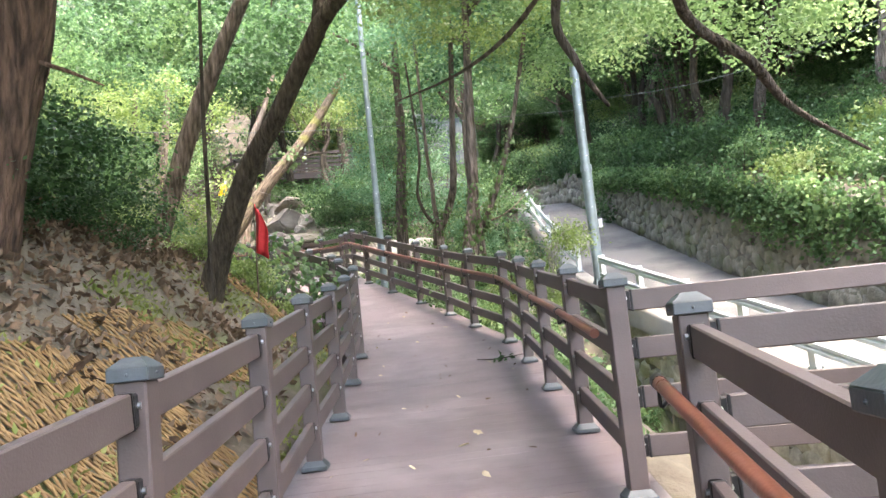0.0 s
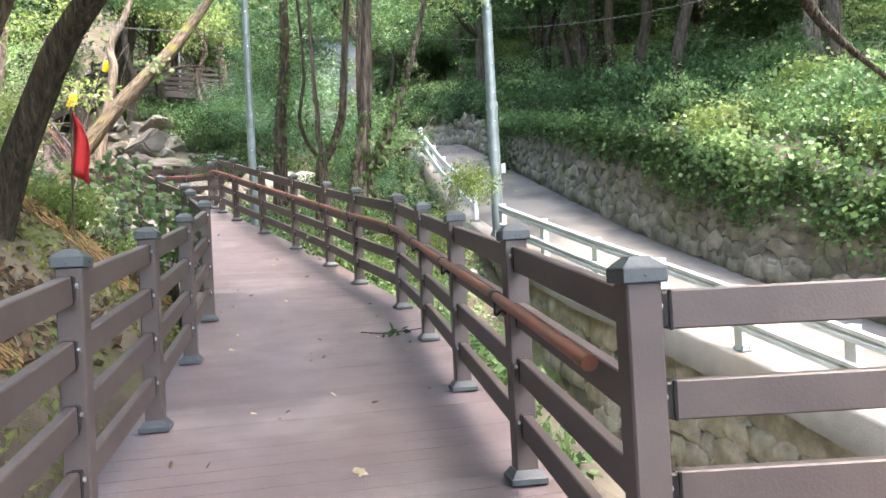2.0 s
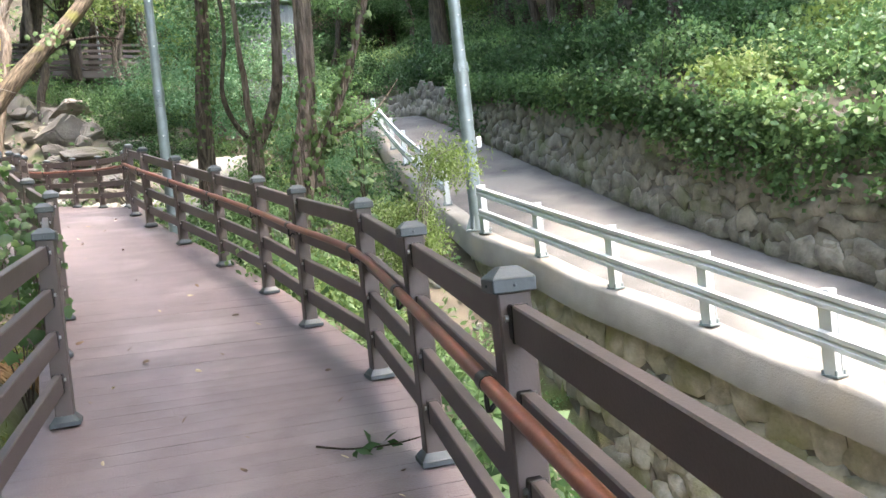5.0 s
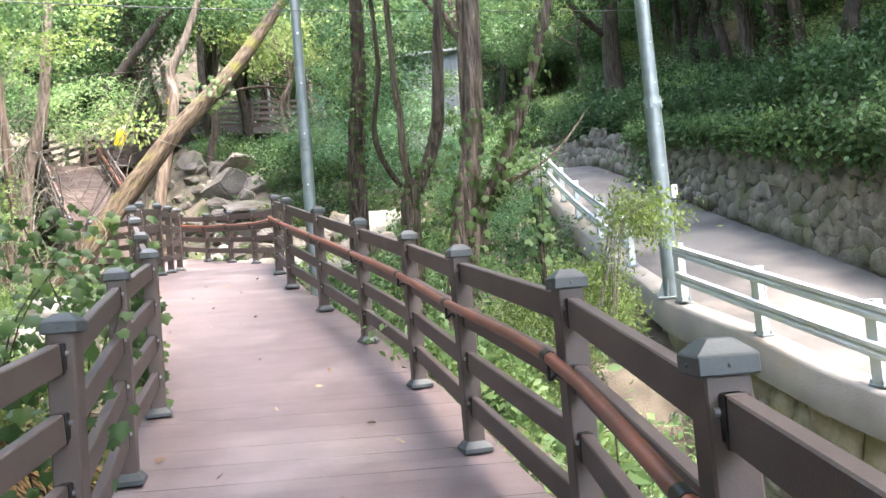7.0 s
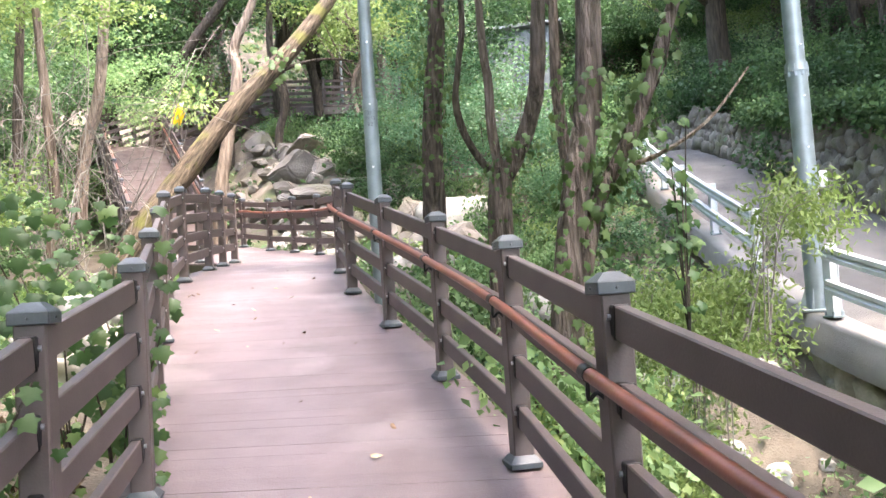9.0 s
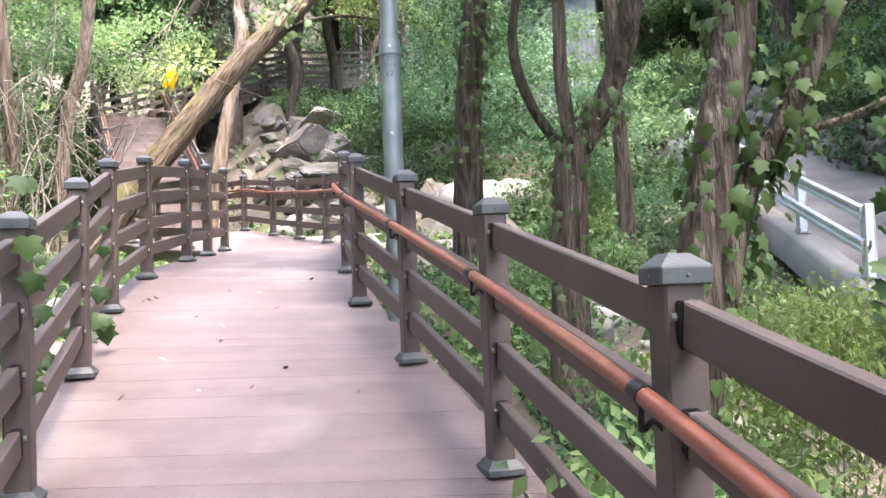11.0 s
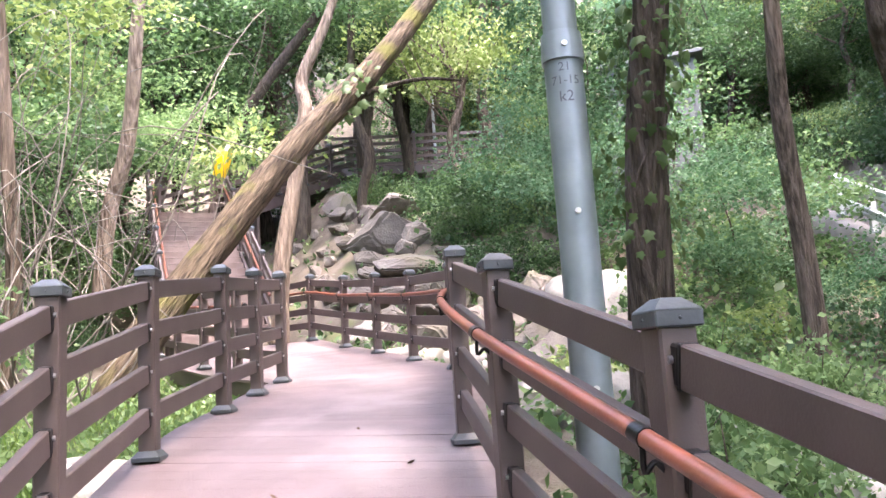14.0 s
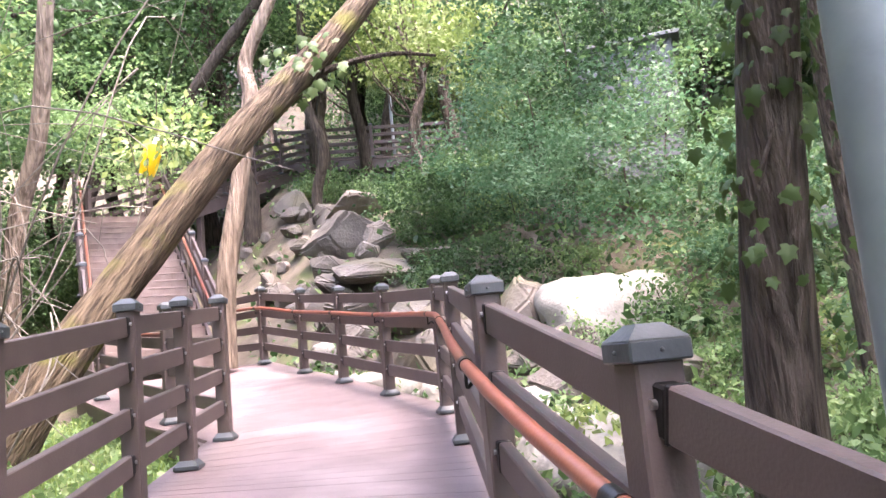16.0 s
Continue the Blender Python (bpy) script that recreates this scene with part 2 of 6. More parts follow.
def tube_arrays(line, radii, seg=10, ridge=0.0, seed=0, cap=True):
    line = np.asarray(line, float)
    n = len(line)
    rad = np.interp(np.linspace(0, 1, n), np.linspace(0, 1, len(radii)), radii)
    tang = np.gradient(line, axis=0)
    tang /= np.linalg.norm(tang, axis=1)[:, None] + 1e-9
    up = np.array([0.13, 0.99, 0.03]) if abs(tang[0][2]) > 0.7 else np.array([0.0, 0.0, 1.0])
    rs = np.random.RandomState(seed)
    ph = rs.rand(5) * 6.28
    ang = np.arange(seg) * 2 * np.pi / seg
    vs = []
    for i in range(n):
        u = np.cross(tang[i], up)
        u /= np.linalg.norm(u) + 1e-9
        w = np.cross(tang[i], u)
        r = rad[i] * (1 + ridge * (0.5 * np.sin(5 * ang + ph[0] + 0.4 * i) + 0.4 * np.sin(9 * ang + ph[1] - 0.25 * i) + 0.3 * np.sin(2 * ang + ph[2] + 0.3 * i)) + ridge * 0.6 * (rs.rand(seg) - 0.5))
        vs.append(line[i] + np.outer(np.cos(ang) * r, u) + np.outer(np.sin(ang) * r, w))
    vs = np.concatenate(vs)
    fs = []
    for i in range(n - 1):
        a = i * seg + np.arange(seg)
        b = i * seg + (np.arange(seg) + 1) % seg
        fs.append(np.stack([a, b, b + seg, a + seg], 1))
    fs = np.concatenate(fs)
    if cap:
        # the caps have rings of their own, so that the shaft's shading stays straight
        e0 = len(vs)
        vs = np.vstack([vs, vs[:seg], vs[(n - 1) * seg:n * seg], line[0], line[-1]])
        c0, c1 = len(vs) - 2, len(vs) - 1
        k = np.arange(seg)
        k2 = (k + 1) % seg
        fs = np.vstack([fs, np.stack([e0 + k2, e0 + k, np.full(seg, c0), np.full(seg, c0)], 1), np.stack([e0 + seg + k, e0 + seg + k2, np.full(seg, c1), np.full(seg, c1)], 1)])
    return vs, fs


def quads_to_mesh(name, vs, fs):
    """Like raw_mesh, but quads whose last two corners are the same become triangles."""
    tri = fs[:, 2] == fs[:, 3]
    f3 = np.vstack([fs[tri][:, :3], fs[~tri][:, [0, 1, 2]], fs[~tri][:, [0, 2, 3]]])
    return raw_mesh(name, vs, f3)


def tube(name, pts, radii, material, parent=None, seg=10, steps=6, ridge=0.0, label="", seed=0):
    vs, fs = tube_arrays(spline(pts, steps), radii, seg, ridge, seed)
    return mesh_part(name, quads_to_mesh(name, vs, fs), material, parent, label, True)


def leaves_mesh(name, pos, size, rs, up=0.4, droop=0.3, wide=0.3, out=None):
    """Many folded leaves, two triangles each, with their stalks at pos."""
    n = len(pos)
    d = rs.normal(size=(n, 3))
    if out is not None:
        d += out * 0.8
    d[:, 2] -= droop
    d /= np.linalg.norm(d, axis=1)[:, None]
    nr = rs.normal(size=(n, 3))
    nr[:, 2] += up * 3
    w = np.cross(nr, d)
    w /= np.linalg.norm(w, axis=1)[:, None] + 1e-9
    nn = np.cross(d, w)
    s = np.broadcast_to(np.asarray(size), (n,))[:, None]
    v = np.empty((n, 4, 3))
    v[:, 0] = pos
    v[:, 1] = pos + d * s * 0.45 - w * s * wide + nn * s * 0.08
    v[:, 2] = pos + d * s
    v[:, 3] = pos + d * s * 0.45 + w * s * wide + nn * s * 0.08
    i = np.arange(n)[:, None] * 4
    f = np.concatenate([i + [0, 1, 2], i + [0, 2, 3]])
    return raw_mesh(name, v.reshape(-1, 3), f)


LOBES = np.array([(0, 0), (0.16, -0.1), (0.42, 0.02), (0.33, 0.22), (0.5, 0.48), (0.27, 0.54), (0.0, 0.95), (-0.27, 0.54), (-0.5, 0.48), (-0.33, 0.22), (-0.42, 0.02), (-0.16, -0.1)])
HEART = np.array([(0, 0), (0.2, -0.1), (0.42, 0.08), (0.46, 0.35), (0.3, 0.65), (0.0, 1.0), (-0.3, 0.65), (-0.46, 0.35), (-0.42, 0.08), (-0.2, -0.1)])


def shaped_leaves(name, pos, size, face, rs, outline):
    """Large leaves with a drawn outline; face: the way each one looks."""
    vs, fs = [], []
    k = len(outline)
    for p, s, f in zip(pos, size, face):
        f = Vector(f) + Vector(rs.normal(size=3) * 0.35)
        f.normalize()
        down = Vector((rs.normal() * 0.35, rs.normal() * 0.35, -1))
        d = (down - f * down.dot(f)).normalized()
        w = f.cross(d)
        b = len(vs)
        for a, c in outline:
            vs.append(Vector(p) + w * (a * s) + d * (c * s) - f * (abs(a) * s * 0.25 + c * c * s * 0.2))
        vs.append(Vector(p) + d * (0.4 * s) + f * (0.03 * s))
        fs += [(b + i, b + (i + 1) % k, b + k) for i in range(k)]
    return raw_mesh(name, [tuple(v) for v in vs], fs)


# ---- the plan ----
Y_DECK = [-12, 2.3, 4.1, 5.5, 7.1, 8.6, 9.9, 11.3, 12.6, 14.0, 15.3, 16.4, 17.7, 18.6, 20.4, 22.6, 24.9, 25.6]
Z_DECK = [-1.4, 0.26, 0.467, 0.64, 0.826, 1.015, 1.22, 1.45, 1.68, 1.98, 2.31, 2.62, 2.88, 3.03, 3.21, 3.43, 3.77, 3.95]
RIGHT = [(2.0, -6), (1.92, -3.15), (1.84, -1.7), (1.76, -0.25), (1.69, 1.2), (1.62, 2.65), (1.49, 4.13), (1.29, 5.53), (1.065, 7.075), (0.836, 8.57), (0.568, 9.89), (0.01, 11.31), (-0.506, 12.64), (-1.19, 14.01), (-1.948, 15.29), (-2.675, 16.42), (-3.278, 17.74), (-4.05, 20.1), (-4.5, 21.3), (-5.47, 22.6), (-6.4, 23.62), (-7.4, 24.65), (-8.45, 25.5), (-9.45, 26.15)]
LEFT = [(0.75, -6), (0.5, -3.4), (0.33, -2.0), (0.2, -0.6), (0.05, 0.8), (-0.08, 2.2), (-0.26, 3.68), (-0.47, 5.05), (-0.69, 6.48), (-0.98, 8.08), (-1.25, 9.55), (-1.79, 10.87), (-2.21, 12.03), (-2.97, 13.34), (-3.73, 14.65), (-4.42, 15.85), (-5.04, 17.2), (-5.49, 18.6), (-5.8, 19.56), (-6.1, 20.51)]
LEFT2 = [(-6.1, 20.51), (-7.25, 21.45), (-8.4, 22.4), (-9.55, 23.35), (-10.65, 24.3)]
GUARD = [(8.6, 2), (6.95, 6.3), (5.55, 10.0), (4.2, 13.6), (3.5, 15.3), (2.34, 18.5), (1.75, 21), (1.25, 24), (0.8, 27.5), (0.5, 30.4), (-1.0, 32.0), (-4.0, 33.2), (-6.5, 42)]
WALL = [(12, 0), (9.2, 6), (7.75, 10.5), (6.65, 13.8), (6.05, 15.6), (5.35, 18.4), (4.5, 21.5), (3.7, 24.5), (3.0, 27.5), (2.2, 30.5), (1.0, 33.0), (-2.5, 35.4), (-6.0, 42)]


def along(line, y):
    return np.interp(y, [p[1] for p in line], [p[0] for p in line])


def deck_z(x, y):
    """Height of the deck; its far side of a bend stands a little higher."""
    k = 0.12 + 0.18 * np.clip((np.asarray(y) - 9.0) / 2.0, 0, 1)
    s = np.clip((along(RIGHT, y) - x) * k, -0.1, 0.7)
    return np.interp(np.asarray(y) + s, Y_DECK, Z_DECK)


def road_z(y):
    return 2.0 + 0.26 * (np.minimum(y, 19) - 18.6) + 0.325 * np.clip(y - 19, 0, 12) + 0.1 * np.clip(y - 31, 0, 8)


def wall_h(y):
    """Height of the wall above the road: it sinks along the far bend."""
    return float(np.interp(y, [20, 24, 28, 32], [2.1, 1.7, 1.15, 0.9]))


def smooth(a, b, v):
    t = np.clip((v - a) / (b - a), 0, 1)
    return t * t * (3 - 2 * t)


def bumps(x, y):
    return 0.5 * np.sin(1.7 * x + 0.6 * y) * np.sin(1.3 * y - 0.5 * x) + 0.3 * np.sin(3.7 * x - 1.1) * np.sin(4.1 * y + 0.7) + 0.2 * np.sin(7.3 * x + 2 * y)


def ground_z(x, y):
    """The one sheet of ground: bank, deck bed, creek, road bed, hills."""
    x, y = np.asarray(x, float), np.asarray(y, float)
    yc = np.minimum(y, 26)
    zd = np.interp(yc, Y_DECK, Z_DECK) + np.maximum(y - 26, 0) * 0.36
    xr, xw, xg = along(RIGHT, yc) + 0.22, along(WALL, y), along(GUARD, y)
    xl = np.where(y < 20.5, along(LEFT, yc), -6.1 - (yc - 20.5) * 0.88) - 0.2
    xr, xl = xr - np.maximum(y - 26, 0) * 0.75, xl - np.maximum(y - 26, 0) * 0.75
    d = np.maximum(xl - x, 0)
    steep = zd - 0.1 + 0.92 * np.minimum(d, 1.75) + 0.5 * np.clip(d - 1.75, 0, 22) + 0.5 * np.clip(d - 13, 0, 40)
    low = zd - 0.3 + 0.04 * d + 0.42 * np.clip(d - 2.4, 0, 24) + 0.5 * np.clip(d - 13, 0, 40)
    k = smooth(10.2, 13.6, y)
    left = steep * (1 - k) + low * k + bumps(x, y) * 0.12 * np.clip(d, 0, 1)
    s = np.clip((x - xr) / np.maximum(xg - xr, 0.5), 0, 1)
    fall = 2.5 - 1.9 * smooth(15.0, 20, y)
    mid = (zd - 0.3) * (1 - smooth(0.0, 0.8, s)) + (road_z(y) - fall) * smooth(0.0, 0.8, s)
    rise = (np.maximum(0, y - 21) * 0.05 + np.clip(y - 28, 0, 9) * 0.22) * smooth(0, 0.3, s) * (1 - smooth(0.7, 1.0, s))
    mid = mid + rise + bumps(x * 1.3, y * 1.3) * 0.14 * smooth(0, 0.15, s)
    h = np.where(x < xl, left, np.where(x < xr, zd - 0.45, mid))
    h = np.where(x > xg + 0.15, road_z(y) - 0.07, h)
    over = np.clip(x - xw - 0.2, 0, 60)
    hill = road_z(y) - 0.1 + np.interp(y, [20, 24, 28, 32], [2.1, 1.7, 1.15, 0.9]) + 0.34 * np.clip(over, 0, 26) + 0.6 * np.clip(over - 8, 0, 40) + bumps(x * 0.6, y * 0.6) * 0.25
    h = np.where(over > 0.15, hill, h)
    end = np.clip(y - 39.7, 0, 40)
    h = np.where((x > xg + 0.15) & (end > 0), np.maximum(h, road_z(39) + 0.9 * np.minimum(end, 2.4) + 0.35 * end), h)
    return h + 0.75 * np.clip(y - 45, 0, 40)


def grid_axis(lo, a, b, hi, fine, coarse):
    return np.concatenate([np.arange(lo, a, coarse), np.arange(a, b, fine), np.arange(b, hi + coarse, coarse)])


gx, gy = grid_axis(-70, -13, 10, 70, 0.17, 2.5), grid_axis(-40, -5, 33, 90, 0.25, 2.5)
X, Y = np.meshgrid(gx, gy)
Zg = ground_z(X, Y)
idx = np.arange(X.size).reshape(X.shape)
me = raw_mesh("ground", np.stack([X, Y, Zg], -1).reshape(-1, 3), np.stack([idx[:-1, :-1], idx[:-1, 1:], idx[1:, 1:], idx[1:, :-1]], -1).reshape(-1, 4))
tagged(mesh_part("ground", me, M_GROUND, smooth=True), "brown soil with leaf litter on wooded slopes", "ground", kind="structure")

# the road, a strip of worn asphalt
ry = np.arange(-6, 37, 0.5)
rows = []
for y in ry:
    a, b = along(GUARD, y) + 0.1, along(WALL, y) + 0.1
    rows.append([(a + (b - a) * f, y, road_z(y) + 0.03 * math.sin(math.pi * f) + 0.012 * math.sin(3 * y + 9 * f)) for f in np.linspace(0, 1, 8)])
rows = np.array(rows)
ri = np.arange(len(ry) * 8).reshape(len(ry), 8)
me = raw_mesh("road", rows.reshape(-1, 3), np.stack([ri[:-1, :-1], ri[:-1, 1:], ri[1:, 1:], ri[1:, :-1]], -1).reshape(-1, 4))
tagged(mesh_part("road", me, M_ASPHALT, smooth=True), "narrow worn grey asphalt road climbing between stone walls", "road", kind="structure")


# ---- fence ----
H_POST, RAILS = 1.1, (1.0, 0.755, 0.51, 0.265)


def post_mesh():
    bm = box_bm(0.1, 0.1, H_POST - 0.02, 0.006, (0, 0, (H_POST - 0.02) / 2))
    me = bpy.data.meshes.new("post")
    bm.to_mesh(me)
    bm.free()
    me.materials.append(M_RAIL)
    return me


def cap_mesh():
    bm = bmesh.new()
    box_bm(0.128, 0.128, 0.042, 0.004, (0, 0, 0.0), bm)
    r = bmesh.ops.create_cone(bm, cap_ends=True, segments=4, radius1=0.089, radius2=0.038, depth=0.03, matrix=Matrix.Translation((0, 0, 0.036)) @ Matrix.Rotation(radians(45), 4, "Z"))
    for sx, sy in ((0.065, 0), (-0.065, 0), (0, 0.065), (0, -0.065)):
        bmesh.ops.create_uvsphere(bm, u_segments=6, v_segments=4, radius=0.005, matrix=Matrix.Translation((sx, sy, 0)))
    me = bpy.data.meshes.new("cap")
    bm.to_mesh(me)
    bm.free()
    me.materials.append(M_CAP)
    return me


def foot_mesh():
    bm = box_bm(0.165, 0.165, 0.03, 0.004, (0, 0, 0.015))
    bmesh.ops.create_cone(bm, cap_ends=True, segments=4, radius1=0.108, radius2=0.076, depth=0.03, matrix=Matrix.Translation((0, 0, 0.045)) @ Matrix.Rotation(radians(45), 4, "Z"))
    me = bpy.data.meshes.new("base_plate")
    bm.to_mesh(me)
    bm.free()
    me.materials.append(M_CAP)
    return me


def bracket_mesh():
    """A black hinge bracket with two bright bolts, at a rail's end (rail along x)."""
    bm = box_bm(0.045, 0.05, 0.1, 0.006)
    box_bm(0.012, 0.052, 0.112, 0.003, (0.026, 0, 0), bm)
    bmesh.ops.create_cone(bm, cap_ends=True, segments=8, radius1=0.014, radius2=0.014, depth=0.1, matrix=Matrix.Translation((-0.006, 0, 0)))
    me = bpy.data.meshes.new("bracket")
    bm.to_mesh(me)
    k = len(bm.faces)
    bm.free()
    me.materials.append(M_BLACK)
    bm = bmesh.new()
    bmesh.ops.create_cone(bm, cap_ends=True, segments=8, radius1=0.01, radius2=0.01, depth=0.07, matrix=Matrix.Translation((-0.006, 0, 0.012)) @ Matrix.Rotation(radians(90), 4, "X"))
    mb = bpy.data.meshes.new("bolt")
    bm.to_mesh(mb)
    bm.free()
    mb.materials.append(M_BOLT)
    return me, mb


ME_POST, ME_CAP, ME_FOOT = post_mesh(), cap_mesh(), foot_mesh()
ME_BRACKET, ME_BOLT = bracket_mesh()


def fence(points, label, skip_posts=(), fine=True, rails=RAILS, group="deck fences"):
    """A fence through points (x, y, z): posts with caps and feet, four rails with brackets."""
    f = thing("fence", label, "fence", group, at=points[0])
    n = len(points)
    turns = []
    for i in range(n):
        a, b = Vector(points[max(i - 1, 0)]), Vector(points[min(i + 1, n - 1)])
        turns.append(math.atan2(b.y - a.y, b.x - a.x))
    for i, (p, a) in enumerate(zip(points, turns)):
        if i in skip_posts:
            continue
        po = mesh_part("post", ME_POST, None, f)
        place(po, Matrix.Translation(p) @ Matrix.Rotation(a, 4, "Z"))
        c = mesh_part("cap", ME_CAP, None, po, "grey pyramid cap")
        c.matrix_basis = Matrix.Translation((0, 0, H_POST - 0.002))
        b = mesh_part("base_plate", ME_FOOT, None, po, "dark grey base plate")
        b.matrix_basis = Matrix.Translation((0, 0, 0.001))
    for i in range(n - 1):
        a, b = Vector(points[i]), Vector(points[i + 1])
        v = b - a
        ln = math.hypot(v.x, v.y)
        yaw, pitch = math.atan2(v.y, v.x), math.atan2(v.z, ln)
        size = v.length - 0.135
        bm = box_bm(size, 0.045, 0.108, 0.005)
        me = bpy.data.meshes.new("rail")
        bm.to_mesh(me)
        bm.free()
        me.materials.append(M_RAIL)
        for h in rails:
            m = Matrix.Translation((a + b) / 2 + Vector((0, 0, h))) @ Matrix.Rotation(yaw, 4, "Z") @ Matrix.Rotation(-pitch, 4, "Y")
            r = place(mesh_part("rail", me, None, f), m)
            if fine:
                for s in (-1, 1):
                    k = mesh_part("bracket", ME_BRACKET, None, r, "black metal bracket")
                    k.matrix_basis = Matrix.Translation((s * (size / 2 + 0.012), 0, 0)) @ Matrix.Rotation(0 if s < 0 else math.pi, 4, "Z")
                    q = mesh_part("bolt", ME_BOLT, None, r, "bright bolt")
                    q.matrix_basis = k.matrix_basis.copy()
    return f


def on_deck(line):
    return [(x, y, float(deck_z(x, y))) for x, y in line]


fence(on_deck(RIGHT[6:17]), "brown composite fence with grey caps along the boardwalk beside a creek")
fence(on_deck(RIGHT[16:]), "brown composite fence round the outer bend of the boardwalk", (0,))
fence(on_deck(RIGHT[:6]), "brown composite fence ending at an opening in the boardwalk")
fence(on_deck(LEFT), "brown composite fence with grey caps along the hillside")
fence(on_deck(LEFT2), "brown composite fence turning towards the wooden stairs", (0,))
p0 = (1.49, 4.13)
fence([(x, p0[1] + 0.02 * i, float(deck_z(*p0))) for i, x in enumerate((1.49, 2.95))], "short brown fence branching off at a side platform", (0,))
fence([(2.95, y, float(deck_z(1.5, y))) for y in (4.15, 2.65)], "short brown fence closing a side platform", (0,))
fence([(x, 2.65, float(deck_z(1.62, 2.65))) for x in (2.95, 1.62)], "short brown fence at the near end of a side platform", (0, 1))


# ---- handrail ----
def offset_line(line, h, off):
    res = []
    for i, p in enumerate(line):
        a, b = Vector(line[max(i - 1, 0)]), Vector(line[min(i + 1, len(line) - 1)])
        t = (b - a).normalized()
        side = Vector((-t.y, t.x, 0)).normalized()
        res.append(Vector(p) + side * off + Vector((0, 0, h)))
    return res


def handrail(line, label, h=0.83, off=0.098, hooks=True, sides=1):
    pts = offset_line(line, h, off * sides)
    t = thing("handrail", label, "handrail", "handrails", at=tuple(pts[0]))
    pipe = tube("pipe", [tuple(p) for p in pts], [0.024], M_PIPE, t, 10, 3, label="rust-red painted pipe")
    pipe.matrix_basis = Matrix.Translation(-Vector(t.location))
    for q, s in ((pts[0], pts[1]), (pts[-1], pts[-2])):
        c = tube("end_cap", [tuple(q + (s - q).normalized() * 0.09), tuple(q - (s - q).normalized() * 0.01)], [0.026], M_PIPE, t, 12, 1, label="rust-red end plug")
        c.matrix_basis = Matrix.Translation(-Vector(t.location))
    if hooks:
        for i in range(1 if len(line) > 12 else 0, len(line)):
            a = Vector(line[i]) + Vector((0, 0, h))
            q = pts[i]
            nx = pts[min(i + 1, len(pts) - 1)] - pts[max(i - 1, 0)]
            nx.normalize()
            q = q - nx * 0.0
            post = a + (q - a) * 0.42 - Vector((0, 0, 0.09))
            hk = tube("hook", [tuple(post), tuple(post + (q - post) * 0.5 - Vector((0, 0, 0.02))), tuple(q - Vector((0, 0, 0.085))), tuple(q - Vector((0, 0, 0.024)))], [0.008], M_BLACK, t, 6, 4, label="black hook bracket")
            hk.matrix_basis = Matrix.Translation(-Vector(t.location))
            c = tube("collar", [tuple(q - nx * 0.028), tuple(q + nx * 0.028)], [0.0275], M_BLACK, t, 10, 1, label="black collar")
            c.matrix_basis = Matrix.Translation(-Vector(t.location))
    return t


rl = on_deck([(1.468, 4.28)] + RIGHT[7:])
handrail(rl, "rust-red pipe handrail fixed along the boardwalk fence")
handrail(on_deck(RIGHT[:5] + [(1.61, 2.84)]), "rust-red pipe handrail ending beside a fence post")
handrail(on_deck(LEFT2[1:]), "rust-red pipe handrail leading to the wooden stairs", sides=-1)


# ---- galvanised poles ----
def pole(name, base, height, r1, r2, joint, label, printed=False, box=False, fins=False):
    t = thing(name, label, "pole", at=base)
    tube("shaft", [(0, 0, -0.3), (0, 0, joint)], [r1, r1 * 0.97], M_GALV, t, 24, 2)
    tube("collar", [(0, 0, joint - 0.06), (0, 0, joint + 0.05)], [r1 * 1.09, r1 * 1.02], M_GALV, t, 24, 1, label="welded joint ring")
    tube("upper_shaft", [(0, 0, joint), (0, 0, height)], [r1 * 0.88, r2], M_GALV, t, 24, 2)
    rs = np.random.RandomState(3)
    for z in np.arange(0.7, min(height, 6), 0.62):
        a = -1.4 + 0.25 * rs.rand()
        b = bmesh.new()
        bmesh.ops.create_cone(b, cap_ends=True, segments=8, radius1=0.011, radius2=0.011, depth=0.03, matrix=Matrix.Translation((math.cos(a) * r1 * 0.97, math.sin(a) * r1 * 0.97, z)) @ Matrix.Rotation(a, 4, "Z") @ Matrix.Rotation(radians(90), 4, "Y"))
        part("bolt", b, M_BOLT, t)
    if fins:
        for k in range(6):
            a = k * math.pi / 3
            b = bmesh.new()
            v = [b.verts.new((math.cos(a) * r + dx * math.sin(a), math.sin(a) * r - dx * math.cos(a), z)) for dx in (-0.006, 0.006) for r, z in ((r1 * 0.9, 0.0), (r1 + 0.1, 0.0), (r1 * 0.9, 0.3))]
            b.faces.new(v[:3])
            b.faces.new(v[3:][::-1])
            for i in range(3):
                j = (i + 1) % 3
                b.faces.new((v[j], v[i], v[i + 3], v[j + 3]))
            part("fin", b, M_GALV, t)
        part("flange", box_bm(0.44, 0.44, 0.03, 0.005, (0, 0, 0.0)), M_GALV, t)
        for k in range(10):
            a = k * math.pi / 5
            part("strap_tooth", box_bm(0.03, 0.02, 0.14, 0.003, (math.cos(a) * (r1 * 0.98), math.sin(a) * (r1 * 0.98), joint - 0.05)), M_GALV, t)
    if box:
        part("small_box", box_bm(0.09, 0.08, 0.2, 0.008, (r1 + 0.05, -0.02, 1.55)), M_GUARD, t, "small white box on the shaft")
    return t


pole1 = pole("light_pole", (-2.275, 16.12, 1.9), 7.5, 0.073, 0.05, 2.57, "galvanised steel lamp pole beside the boardwalk fence", True)
pole2 = pole("utility_pole", (2.25, 18.95, 2.08), 9.0, 0.125, 0.09, 2.93, "tall pale galvanised pole at the road edge", False, True, True)
